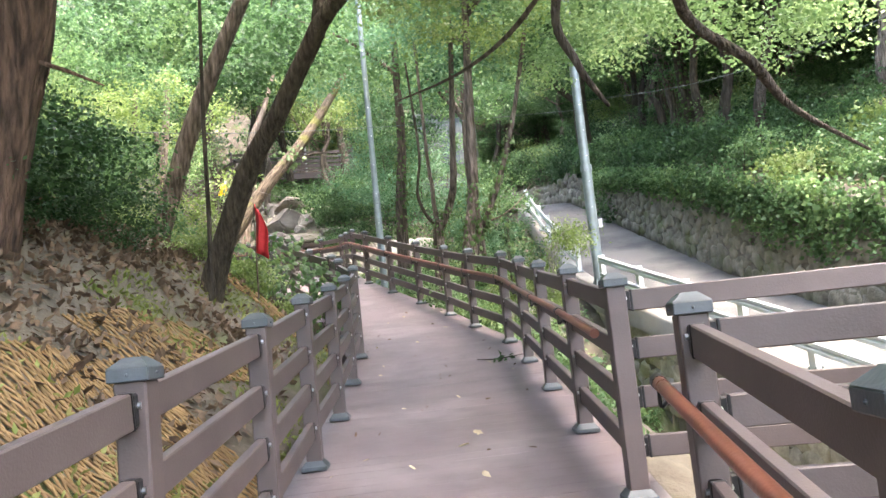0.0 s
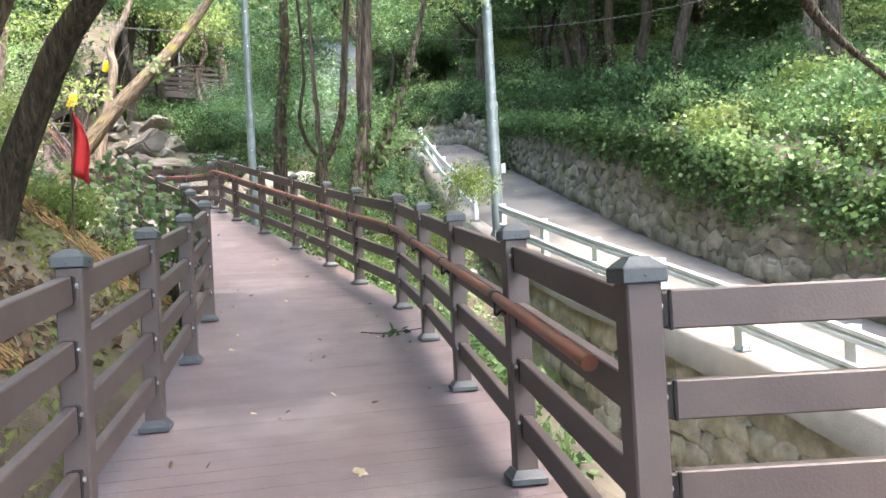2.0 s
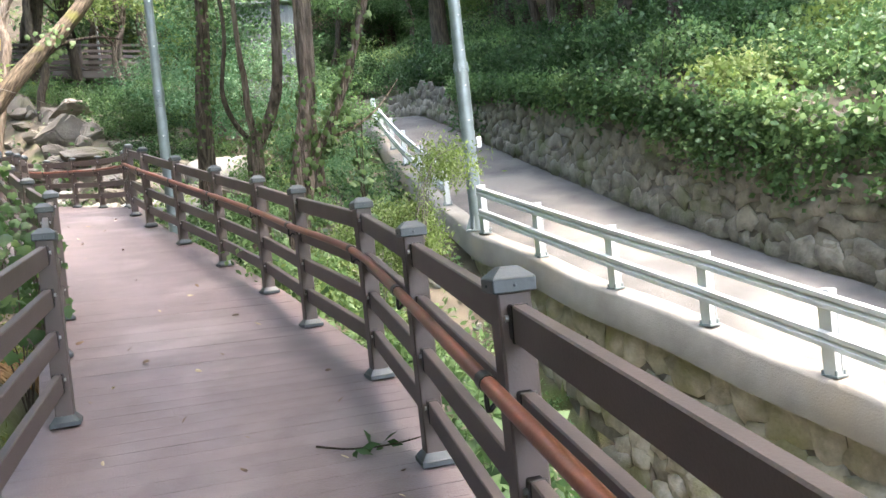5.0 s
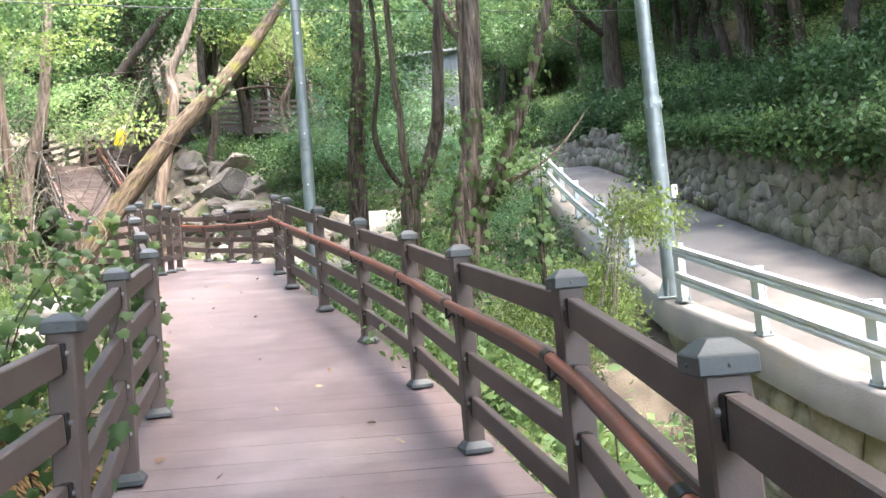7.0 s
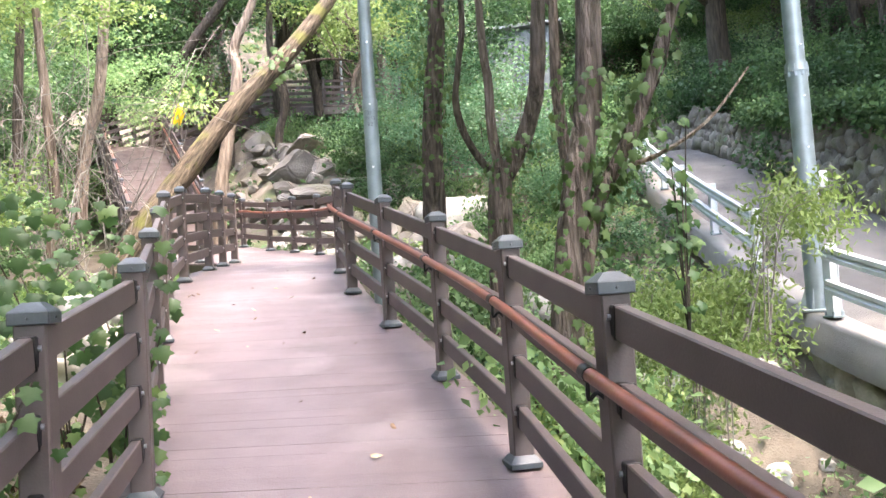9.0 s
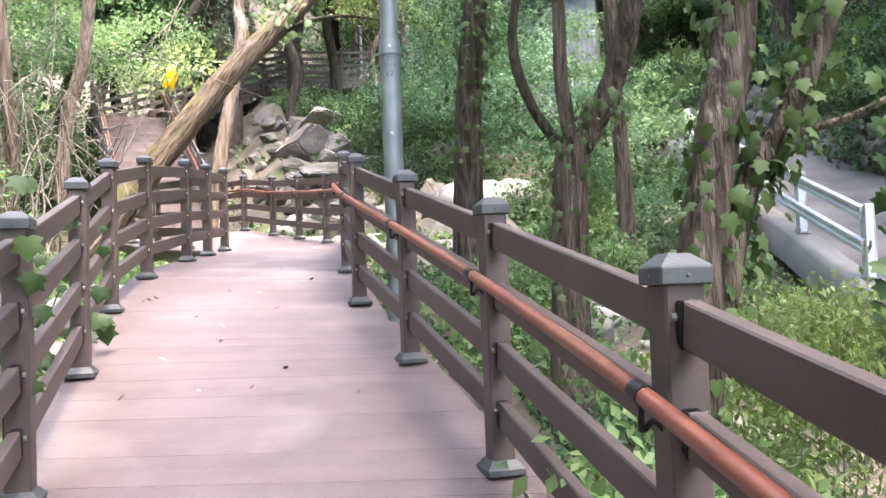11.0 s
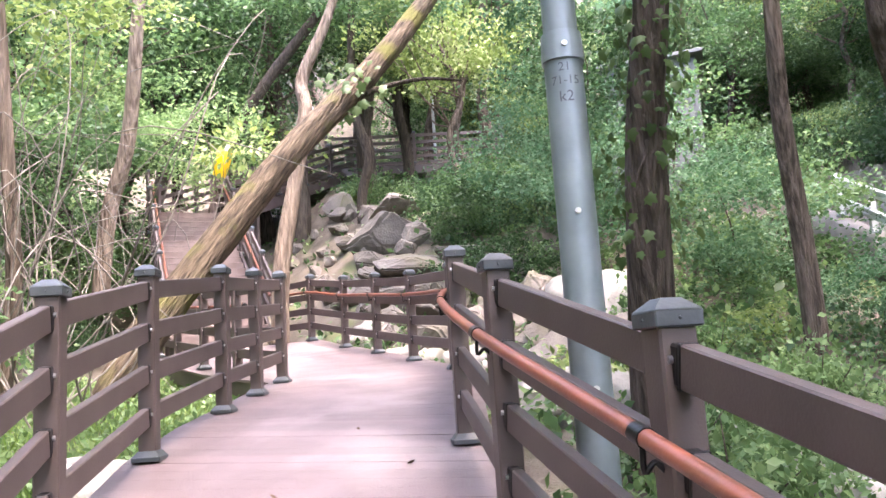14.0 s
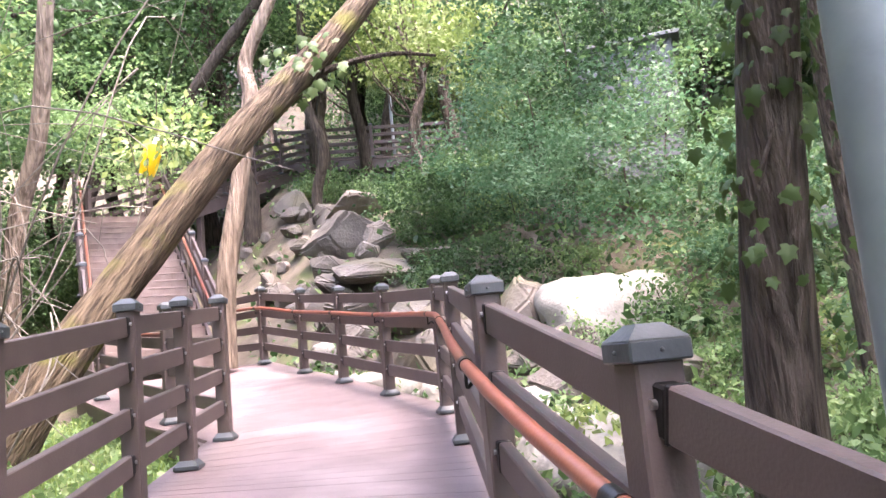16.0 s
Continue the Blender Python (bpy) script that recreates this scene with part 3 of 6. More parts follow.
# printed lines on the near pole, partly legible
for k, (s, z, w) in enumerate((("21", 4.36, 0.034), ("71-15", 4.31, 0.034), ("k2", 4.245, 0.042))):
    cu = bpy.data.curves.new("pole_print", "FONT")
    cu.body, cu.size, cu.align_x, cu.extrude = s, w * 1.35, "CENTER", 0.0004
    tx = new("printed_text", cu)
    tx.data.materials.append(M_TEXT)
    a = radians(-78)
    dep = bpy.context.evaluated_depsgraph_get()
    mt = bpy.data.meshes.new_from_object(tx.evaluated_get(dep))
    bpy.data.objects.remove(tx)
    for v in mt.vertices:
        th = a + v.co.x / 0.0735
        rr = 0.0738 + v.co.z
        v.co = (math.cos(th) * rr, math.sin(th) * rr, v.co.y + z - 1.9)
    ob = mesh_part("printed_text", mt, M_TEXT, pole1, "dark printed characters")


# ---- guardrail and kerb of the road ----
def line_points(line, step, lo, hi):
    ys = np.arange(lo, hi, 0.05)
    p = np.stack([along(line, ys), ys], 1)
    d = np.concatenate([[0], np.cumsum(np.linalg.norm(np.diff(p, axis=0), axis=1))])
    s = np.arange(0, d[-1], step)
    return [(float(np.interp(v, d, p[:, 0])), float(np.interp(v, d, p[:, 1]))) for v in s]


ky = np.arange(3, 31, 0.4)
prof = ((-0.2, -0.42), (-0.2, 0.0), (-0.16, 0.03), (0.14, 0.03), (0.16, 0.0), (0.16, -0.4))
kv, kf = [], []
for i, y in enumerate(ky):
    x = float(along(GUARD, y))
    for a, b in prof:
        kv.append((x + a, y, float(road_z(y)) + b + 0.02 * math.sin(y * 2.3)))
for i in range(len(ky) - 1):
    for j in range(5):
        a = i * 6 + j
        kf.append((a, a + 6, a + 7, a + 1))
tagged(mesh_part("kerb", raw_mesh("kerb", kv, kf), M_CONCRETE), "stained pale concrete kerb on top of the creek wall", "kerb", kind="structure")


def guard_rails(pts):
    g = thing("guardrail", "white galvanised road guardrail with two rails", "guardrail", at=(pts[0][0], pts[0][1], float(road_z(pts[0][1]))))
    base = Matrix.Translation(-Vector(g.location))
    tops = []
    for i, (x, y) in enumerate(pts):
        z = float(road_z(y)) + 0.03
        a = Vector(pts[max(i - 1, 0)])
        b = Vector(pts[min(i + 1, len(pts) - 1)])
        m = base @ Matrix.Translation((x, y, z)) @ Matrix.Rotation(math.atan2(b.y - a.y, b.x - a.x), 4, "Z")
        bm = box_bm(0.12, 0.09, 0.84, 0.008, (0, 0, 0.42))
        box_bm(0.145, 0.014, 0.84, 0.003, (0, 0.046, 0.42), bm)
        box_bm(0.145, 0.014, 0.84, 0.003, (0, -0.046, 0.42), bm)
        p = part("post", bm, M_GUARD, g)
        p.matrix_basis = m
        q = part("foot_plate", box_bm(0.2, 0.16, 0.025, 0.004, (0, 0, 0.012)), M_GALV, p)
        for u, v in ((0.075, 0.055), (-0.075, 0.055), (0.075, -0.055), (-0.075, -0.055)):
            part("anchor_bolt", box_bm(0.025, 0.025, 0.05, 0.003, (u, v, 0.045)), M_GALV, p)
        tops.append(Vector((x, y, z)))
    for i in range(len(tops) - 1):
        a, b = tops[i], tops[i + 1]
        v = b - a
        for h in (0.74, 0.36):
            bm = bmesh.new()
            w = v.length + 0.02
            shape = ((0.0, -0.085), (0.036, -0.068), (0.036, -0.024), (0.008, 0.0), (0.036, 0.024), (0.036, 0.068), (0.0, 0.085), (-0.008, 0.085), (-0.008, -0.085))
            ends = [[bm.verts.new((s * w / 2, yy + 0.055, zz)) for yy, zz in shape] for s in (-1, 1)]
            k = len(shape)
            for j in range(k):
                bm.faces.new((ends[0][j], ends[1][j], ends[1][(j + 1) % k], ends[0][(j + 1) % k]))
            bm.faces.new(ends[0])
            bm.faces.new(ends[1][::-1])
            m = Matrix.Translation((a + b) / 2 + Vector((0, 0, h))) @ Matrix.Rotation(math.atan2(v.y, v.x), 4, "Z") @ Matrix.Rotation(-math.atan2(v.z, math.hypot(v.x, v.y)), 4, "Y")
            part("rail", bm, M_GUARD, g).matrix_basis = base @ m


near_posts = [(float(along(GUARD, y)), y) for y in (4.1, 5.7, 7.3, 8.9, 10.5, 12.1, 13.6, 15.1, 16.8, 18.5)]
guard_rails([(x - 0.02, y) for x, y in near_posts[: len(near_posts)]])
guard_rails([(x, y) for x, y in line_points(GUARD, 1.9, 20.5, 30.7)])


# ---- stones ----
def stone_mesh(name, seed, sub=2, square=0.5, rough=0.16):
    bm = bmesh.new()
    bmesh.ops.create_icosphere(bm, subdivisions=sub, radius=1.0)
    off = Vector((seed * 7.3, seed * 3.1, seed * 1.7))
    for v in bm.verts:
        c = v.co.normalized()
        m = max(abs(c.x), abs(c.y), abs(c.z))
        c = c * (1 - square + square / m * 0.85)
        c *= 1 + rough * noise.noise(c * 1.3 + off) + rough * 0.6 * noise.noise(c * 3.1 + off)
        v.co = c * 0.5
    me = bpy.data.meshes.new(name)
    bm.to_mesh(me)
    bm.free()
    return me


def stones(material, count, sub=2, square=0.5, rough=0.16, seed=0):
    res = []
    for i in range(count):
        me = stone_mesh("stone", seed + i, sub, square, rough)
        me.materials.append(material)
        res.append(me)
    return res


def broken_rocks(material, count, seed):
    """Angular rocks: hulls of scattered points with worn edges."""
    res = []
    for i in range(count):
        r = np.random.RandomState(seed + i)
        p = r.normal(size=(15, 3))
        p /= np.linalg.norm(p, axis=1)[:, None]
        p *= 0.5 * (0.82 + 0.25 * r.rand(15))[:, None]
        bm = bmesh.new()
        for v in p:
            bm.verts.new(v)
        hull = bmesh.ops.convex_hull(bm, input=bm.verts)
        bmesh.ops.delete(bm, geom=[g for g in hull["geom_interior"] if isinstance(g, bmesh.types.BMVert)], context="VERTS")
        bmesh.ops.dissolve_limit(bm, angle_limit=radians(24), verts=bm.verts, edges=bm.edges)
        bmesh.ops.bevel(bm, geom=list(bm.edges), offset=0.035, segments=2, affect="EDGES", clamp_overlap=True)
        bmesh.ops.triangulate(bm, faces=bm.faces)
        bmesh.ops.subdivide_edges(bm, edges=[e for e in bm.edges if e.calc_length() > 0.12], cuts=2, use_grid_fill=True)
        off = Vector((i * 5.3, i * 2.7, i))
        for v in bm.verts:
            v.co *= 1 + 0.1 * noise.noise(v.co * 5 + off) + 0.07 * noise.noise(v.co * 12 + off)
        bmesh.ops.triangulate(bm, faces=bm.faces)
        me = bpy.data.meshes.new("rock")
        bm.to_mesh(me)
        bm.free()
        me.materials.append(material)
        res.append(me)
    return res


WALL_STONES = stones(M_WALLST, 10, 2, 0.8, 0.75, 10)
CREEK_STONES = stones(M_STONE, 8, 2, 0.85, 0.35, 30)
BOULDERS = stones(M_GRANITE, 6, 3, 0.5, 0.45, 50)
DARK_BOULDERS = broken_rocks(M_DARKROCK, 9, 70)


def stone_wall(name, label, line, lo, hi, foot, top, meshes, size, seed, side, batter=0.12, limit=300, deep=0.85):
    """A dry wall of uneven stones along a line of the plan, with a core behind them."""
    rs = np.random.RandomState(seed)
    ys = np.arange(lo, hi + 0.01, 0.5)
    vs, fs = [], []
    for y in ys:
        x = float(along(line, y))
        z0, z1 = foot(y), top(y)
        vs += [(x, y, z0 - 0.3), (x + side * batter, y, z1 - 0.04), (x + side * 0.55, y, z1 - 0.04), (x + side * 0.55, y, z0 - 0.3)]
    for i in range(len(ys) - 1):
        for j in range(3):
            a = i * 4 + j
            fs.append((a, a + 1, a + 5, a + 4))
    w = tagged(mesh_part(name, raw_mesh(name, vs, fs), M_MORTAR), label, "wall", kind="structure")
    spots = []
    d = 0.0
    pts = line_points(line, 0.04, lo, hi)
    h = 0.0
    hmax = max(top(y) - foot(y) for y in ys)
    row = 0
    while h < hmax + size * 0.3:
        rh = size * (0.75 + 0.5 * rs.rand())
        i = int(rs.rand() * 8)
        while i < len(pts) - 2:
            sw = size * (0.7 + 0.9 * rs.rand())
            j = min(len(pts) - 1, i + int(sw / 0.04))
            (x, y), (x2, y2) = pts[i], pts[j]
            cx, cy = (x + x2) / 2, (y + y2) / 2
            fz, tz = foot(cy), top(cy)
            if h + rh * 0.6 < tz - fz:
                f = min(1, (h + rh / 2) / max(tz - fz, 0.3))
                spots.append((cx + side * batter * f + side * 0.04, cy, fz + h + rh / 2 + 0.16 * (rs.rand() - 0.5), math.atan2(y2 - y, x2 - x), math.hypot(x2 - x, y2 - y), rh, rs.randint(len(meshes)), 0.2 + 0.18 * rs.rand(), rs.normal() * 0.3))
            i = j
        h += rh * 0.93
    spots.sort(key=lambda s: abs(s[1] - 16))
    extra_v, extra_f, b = [], [], 0
    for k, (x, y, z, a, sw, sh, mi, dep, tw) in enumerate(spots):
        m = Matrix.Translation((x, y, z)) @ Matrix.Rotation(a, 4, "Z") @ Matrix.Rotation(tw, 4, "Y") @ Matrix.Diagonal((sw * 1.3, dep * deep, sh * 1.34, 1))
        if k < limit:
            mesh_part("stone", meshes[mi], None, w).matrix_basis = m
        else:
            co = np.empty(len(meshes[mi].vertices) * 3, np.float32)
            meshes[mi].vertices.foreach_get("co", co)
            co = co.reshape(-1, 3) @ np.array(m.to_3x3()).T + np.array(m.translation)
            fi = np.array([p.vertices[:] for p in meshes[mi].polygons])
            extra_v.append(co)
            extra_f.append(fi + b)
            b += len(co)
    if extra_v:
        ob = mesh_part("stonework", raw_mesh("stonework", np.vstack(extra_v), np.vstack(extra_f)), meshes[0].materials[0], w, smooth=True)
        tagged(ob, kind="stuff")
    return w


for me in BOULDERS + WALL_STONES + CREEK_STONES:
    me.shade_smooth()
BIG = stones(M_GRANITE, 1, 4, 0.2, 0.3, 91)
BIG[0].shade_smooth()


def strew(name, label, category, group, meshes, spots):
    """Loose rocks, each a thing of its own, sunk a little into the ground."""
    for k, (x, y, r, flat) in enumerate(spots):
        rs = np.random.RandomState(k * 7 + len(name))
        ob = new(name, meshes[k % len(meshes)])
        tagged(ob, label, category, group)
        z = float(ground_z(x, y))
        ob.matrix_basis = Matrix.Translation((x, y, z + r * flat * 0.28)) @ Matrix.Rotation(rs.rand() * 6.28, 4, "Z") @ Matrix.Rotation(rs.normal() * 0.25, 4, "X") @ Matrix.Diagonal((r * 2, r * (1.2 + 0.8 * rs.rand()), r * 2 * flat, 1))


rs = np.random.RandomState(5)
creek = []
for k in range(280):
    y = 5.5 + 15 * rs.rand()
    xr, xg = float(along(RIGHT, y)) + 0.3, float(along(GUARD, y)) - 0.35
    f = 0.34 + 0.62 * rs.rand()
    creek.append((xr + (xg - xr) * f, y, 0.08 + 0.26 * rs.rand() ** 2.2, 0.55 + 0.3 * rs.rand()))
for k in range(26):
    y = 3.2 + 8.5 * rs.rand()
    creek.append((float(along(GUARD, y)) - 0.45 - 1.9 * rs.rand(), y, 0.28 + 0.38 * rs.rand(), 0.65 + 0.25 * rs.rand()))
creek += [(1.05, 13.0, 0.42, 0.9), (1.9, 14.9, 0.35, 0.8), (2.3, 10.8, 0.5, 0.7), (0.4, 15.7, 0.3, 0.7), (2.9, 9.2, 0.55, 0.7)]
strew("creek_rock", "bleached pale rock lying in the dry creek bed", "rock", "creek rocks", BOULDERS, creek)
strew("boulder", "large smooth pale boulder beyond the boardwalk fence", "boulder", "", BIG, [(-3.45, 26.2, 1.08, 0.8)])
bpy.data.objects["boulder"].location.z = 3.86
strew("boulder", "large pale split rock below the boardwalk fence", "boulder", "", BOULDERS[2:3], [(-3.1, 20.3, 0.6, 0.6)])
rocks = []
for k in range(80):
    y = 22.5 + 10.5 * rs.rand()
    x0 = -3.9 - (y - 21.35) * 0.86
    rocks.append((x0 + 0.4 + 3.0 * rs.rand() ** 1.2, y + 0.4, 0.18 + 0.5 * rs.rand() ** 1.8, 0.5 + 0.45 * rs.rand()))
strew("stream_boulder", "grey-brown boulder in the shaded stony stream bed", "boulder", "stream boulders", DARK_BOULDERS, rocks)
rs2 = np.random.RandomState(31)
edge = []
for k in range(46):
    f = rs2.rand()
    edge.append((-4.3 - 5.2 * f + 0.45 + 0.5 * rs2.rand(), 21.3 + 5.1 * f + 0.4 + 0.5 * rs2.rand(), 0.14 + 0.2 * rs2.rand(), 0.7))
strew("bank_rock", "pale rock piled below the outer fence", "rock", "rocks below the fence", BOULDERS, edge)
strew("bank_rock", "pale rounded rock beside the boardwalk", "rock", "bank rocks", BOULDERS, [(-5.4, 16.6, 0.42, 0.6), (-5.75, 17.5, 0.36, 0.6), (-5.1, 15.8, 0.4, 0.6), (-6.3, 17.9, 0.3, 0.5), (-4.65, 14.9, 0.4, 0.6), (-6.1, 16.7, 0.45, 0.6), (-5.6, 15.7, 0.4, 0.6)])
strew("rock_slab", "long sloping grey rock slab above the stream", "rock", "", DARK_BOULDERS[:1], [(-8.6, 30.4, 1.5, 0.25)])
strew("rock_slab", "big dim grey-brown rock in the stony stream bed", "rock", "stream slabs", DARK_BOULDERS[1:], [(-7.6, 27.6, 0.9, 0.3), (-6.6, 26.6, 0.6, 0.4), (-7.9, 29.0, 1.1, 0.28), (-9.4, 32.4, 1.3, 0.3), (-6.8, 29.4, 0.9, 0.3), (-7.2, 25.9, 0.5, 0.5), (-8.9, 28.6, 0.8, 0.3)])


# ---- stairs, upper walkway ----
S0, SD = Vector((-10.05, 25.2, 3.98)), Vector((-0.66, 0.75, 0)).normalized()
SN = Vector((SD.y, -SD.x, 0))
stairs = thing("staircase", "brown wooden stairs climbing the wooded slope", "stairs", kind="structure", at=tuple(S0))
RISE, GO, STEPS = 0.17, 0.3, 21
for i in range(STEPS):
    c = SD * (GO * (i + 0.5)) + Vector((0, 0, RISE * (i + 1)))
    for j in range(2):
        bm = box_bm(GO / 2 - 0.006, 1.72, 0.035, 0.004)
        part("tread_board", bm, M_STAIR, stairs).matrix_basis = Matrix.Translation(c + SD * (GO * (j - 0.5) / 2) - Vector((0, 0, 0.018))) @ Matrix.Rotation(math.atan2(SD.y, SD.x), 4, "Z")
    bm = box_bm(0.025, 1.7, RISE - 0.03, 0.003)
    part("riser", bm, M_STAIR, stairs).matrix_basis = Matrix.Translation(c - SD * (GO / 2 - 0.02) - Vector((0, 0, RISE / 2 + 0.02))) @ Matrix.Rotation(math.atan2(SD.y, SD.x), 4, "Z")
top = S0 + SD * (GO * STEPS) + Vector((0, 0, RISE * STEPS))
slope = math.atan2(RISE, GO)
for s in (-1, 1):
    bm = box_bm(math.hypot(GO, RISE) * STEPS, 0.06, 0.28, 0.005)
    part("stringer", bm, M_RAIL, stairs).matrix_basis = Matrix.Translation((top - S0) / 2 + SN * (0.9 * s) - Vector((0, 0, 0.08))) @ Matrix.Rotation(math.atan2(SD.y, SD.x), 4, "Z") @ Matrix.Rotation(-slope, 4, "Y")
for s in (-1, 1):
    pts = [S0 + SD * d + SN * (0.95 * s) + Vector((0, 0, d * RISE / GO)) for d in np.linspace(0, GO * STEPS, 6)]
    fence([tuple(p) for p in pts], "brown fence rising along the wooden stairs", fine=False, group="stair fences")
    handrail([tuple(p) for p in pts], "rust-red pipe handrail rising along the stairs", sides=s * 1, hooks=False)

walk_up = thing("upper_walkway", "raised brown timber walkway and bridge among the trees uphill", "walkway", kind="structure", at=tuple(top))
turn = Vector((-14.3, 38.1, 10.35))
far = Vector((-8.6, 40.2, 10.3))
land = top + SD * 0.9
for a, b in ((top, land), (land, turn), (turn, far)):
    v = b - a
    n = int(v.length / 0.3)
    yaw = math.atan2(v.y, v.x)
    for i in range(n):
        part("board", box_bm(0.285, 1.8, 0.04, 0.003), M_STAIR, walk_up).matrix_basis = Matrix.Translation(a - top + v * ((i + 0.5) / n)) @ Matrix.Rotation(yaw, 4, "Z")
    sd = Vector((v.y, -v.x, 0)).normalized()
    for s in (-1, 1):
        part("beam", box_bm(v.length, 0.1, 0.3, 0.004), M_RAIL, walk_up).matrix_basis = Matrix.Translation((a + b) / 2 - top + sd * (0.85 * s) - Vector((0, 0, 0.19))) @ Matrix.Rotation(yaw, 4, "Z") @ Matrix.Rotation(-math.atan2(v.z, math.hypot(v.x, v.y)), 4, "Y")
        m = max(2, int(v.length / 1.4) + 1)
        if v.length > 2:
            fence([tuple(a + v * (i / (m - 1)) + sd * (0.9 * s)) for i in range(m)], "brown fence along the raised walkway uphill", fine=False, group="uphill fences")
    for i in range(1, int(v.length / 2.2) + 1):
        q = a + v * (i * 2.2 / v.length) - top
        for s in (-1, 1):
            gz = float(ground_z((q + top).x, (q + top).y))
            hgt = max(0.4, (q + top).z - gz)
            part("support_post", box_bm(0.14, 0.14, hgt, 0.004, (0, 0, -hgt / 2 - 0.05)), M_RAIL, walk_up).matrix_basis = Matrix.Translation(q + sd * (0.75 * s))
tube("far_lamp_pole", [(-11.1, 40.4, 9.2), (-11.1, 40.4, 14.5)], [0.06, 0.045], M_GUARD, None, 10, 1)
tagged(bpy.data.objects["far_lamp_pole"], "thin pale lamp pole beside the uphill walkway", "pole")
hut = thing("hut", "small grey board-walled hut half hidden in the woods", "hut", at=(-3.0, 37.0, 9.0))
part("wall", box_bm(2.6, 1.8, 4.6, 0.02, (0, 0, 0.3)), M_FARWALL, hut)
for i in range(16):
    part("board", box_bm(0.1, 0.03, 2.5, 0.004, (-1.22 + i * 0.163, -0.915, 1.28)), M_FARWALL, hut)
part("door", box_bm(0.75, 0.05, 1.5, 0.01, (0.2, -0.95, 0.9)), M_CAP, hut, "dark door")
part("roof", box_bm(3.0, 2.3, 0.1, 0.01, (0, 0, 2.66)), M_FARWALL, hut)


# ---- foliage ----
def crown_positions(rs, rad, clusters, per, gap=0.35, spread=0.34):
    """Leaf places of a crown: clumps on the shell and inside of an uneven ellipsoid, with gaps."""
    c = rs.normal(size=(clusters * 3, 3))
    c /= np.linalg.norm(c, axis=1)[:, None]
    c *= (0.35 + 0.65 * rs.rand(len(c)) ** 0.45)[:, None]
    keep = np.array([noise.noise(Vector(v) * 1.7 + Vector((rs.randint(50), 0, 0)) * 0) > -gap * 0.6 for v in c])
    c = c[keep][:clusters]
    c *= np.asarray(rad) * (1 + 0.25 * rs.normal(size=(len(c), 1)))
    p = np.repeat(c, per, 0) + rs.normal(size=(len(c) * per, 3)) * np.array([spread, spread, spread * 0.55])
    return c, p


def crown_mesh(name, seed, rad, clusters, per, size, material, spread=0.34, wide=0.3):
    rs = np.random.RandomState(seed)
    c, p = crown_positions(rs, rad, clusters, per, spread=spread)
    me = leaves_mesh(name, p, size * (0.6 + 0.8 * rs.rand(len(p))), rs, 0.45, 0.35, wide)
    me.materials.append(material)
    return me, c


CROWNS = [crown_mesh("crown", s, r, n, k, z, m, sp) for s, r, n, k, z, m, sp in (
    (1, (2.2, 2.2, 1.9), 60, 70, 0.145, L_MID, 0.33), (2, (2.6, 2.3, 1.7), 62, 70, 0.14, L_BRIGHT, 0.34), (3, (2.0, 2.2, 2.3), 64, 76, 0.125, L_COOL, 0.34),
    (4, (2.5, 2.5, 1.8), 60, 66, 0.155, L_DARK, 0.36), (5, (2.3, 2.0, 2.0), 60, 70, 0.135, L_MID, 0.32), (6, (1.9, 2.4, 1.6), 60, 70, 0.12, L_YEL, 0.3))]


def wood_arrays(rs, height, r, crown_c, crown_at, lean):
    """Trunk and limbs of a tree as one set of arrays."""
    n = 6
    pts = [np.array([lean[0] * (i / n) ** 1.3 + 0.12 * rs.normal() * (i > 0), lean[1] * (i / n) ** 1.3 + 0.12 * rs.normal() * (i > 0), height * i / n - 0.4 * (i == 0)]) for i in range(n + 1)]
    vs, fs = tube_arrays(spline(pts, 3), [r * 1.25, r, r * 0.85, r * 0.7, r * 0.35], 9, 0.08, rs.randint(99))
    V, F, b = [vs], [fs], len(vs)
    pick = rs.choice(len(crown_c), min(9, len(crown_c)), replace=False)
    for k in pick:
        s = pts[3 + rs.randint(3)]
        e = crown_c[k] + crown_at
        mid = (s + e) / 2 + np.array([0, 0, -0.25]) + rs.normal(size=3) * 0.2
        v, f = tube_arrays(spline([s, mid, e], 4), [r * 0.38, r * 0.22, r * 0.08], 6, 0.05, rs.randint(99))
        V.append(v)
        F.append(f + b)
        b += len(v)
    return np.vstack(V), np.vstack(F)


def make_tree(k, height, r, barkm, lift=0.0):
    rs = np.random.RandomState(100 + k)
    me, c = CROWNS[k % len(CROWNS)]
    lean = rs.normal(size=2) * 0.6
    at = np.array([lean[0], lean[1], height + lift])
    t = thing("tree", "leafy woodland tree with a slim dark trunk", "tree", "woodland trees")
    vs, fs = wood_arrays(rs, height, r, c, at, lean)
    mesh_part("trunk", quads_to_mesh("trunk", vs, fs), barkm, t, smooth=True)
    cr = mesh_part("crown", me, None, t)
    cr.location = at
    if k in (1, 3, 5):
        return t
    lo = mesh_part("crown", CROWNS[(k + 3) % len(CROWNS)][0], None, t)
    lo.matrix_basis = Matrix.Translation(at - np.array([0.6 * rs.normal(), 0.6 * rs.normal(), 1.5])) @ Matrix.Rotation(2.0, 4, "Z") @ Matrix.Diagonal((0.75, 0.75, 0.6, 1))
    return t


KINDS = [make_tree(k, h, r, b) for k, (h, r, b) in enumerate(((6.0, 0.13, B_DARK), (7.0, 0.15, B_BROWN), (5.2, 0.1, B_DARK), (7.6, 0.17, B_BROWN), (6.4, 0.12, B_DARK), (4.6, 0.09, B_BROWN)))]
tree_count = 0


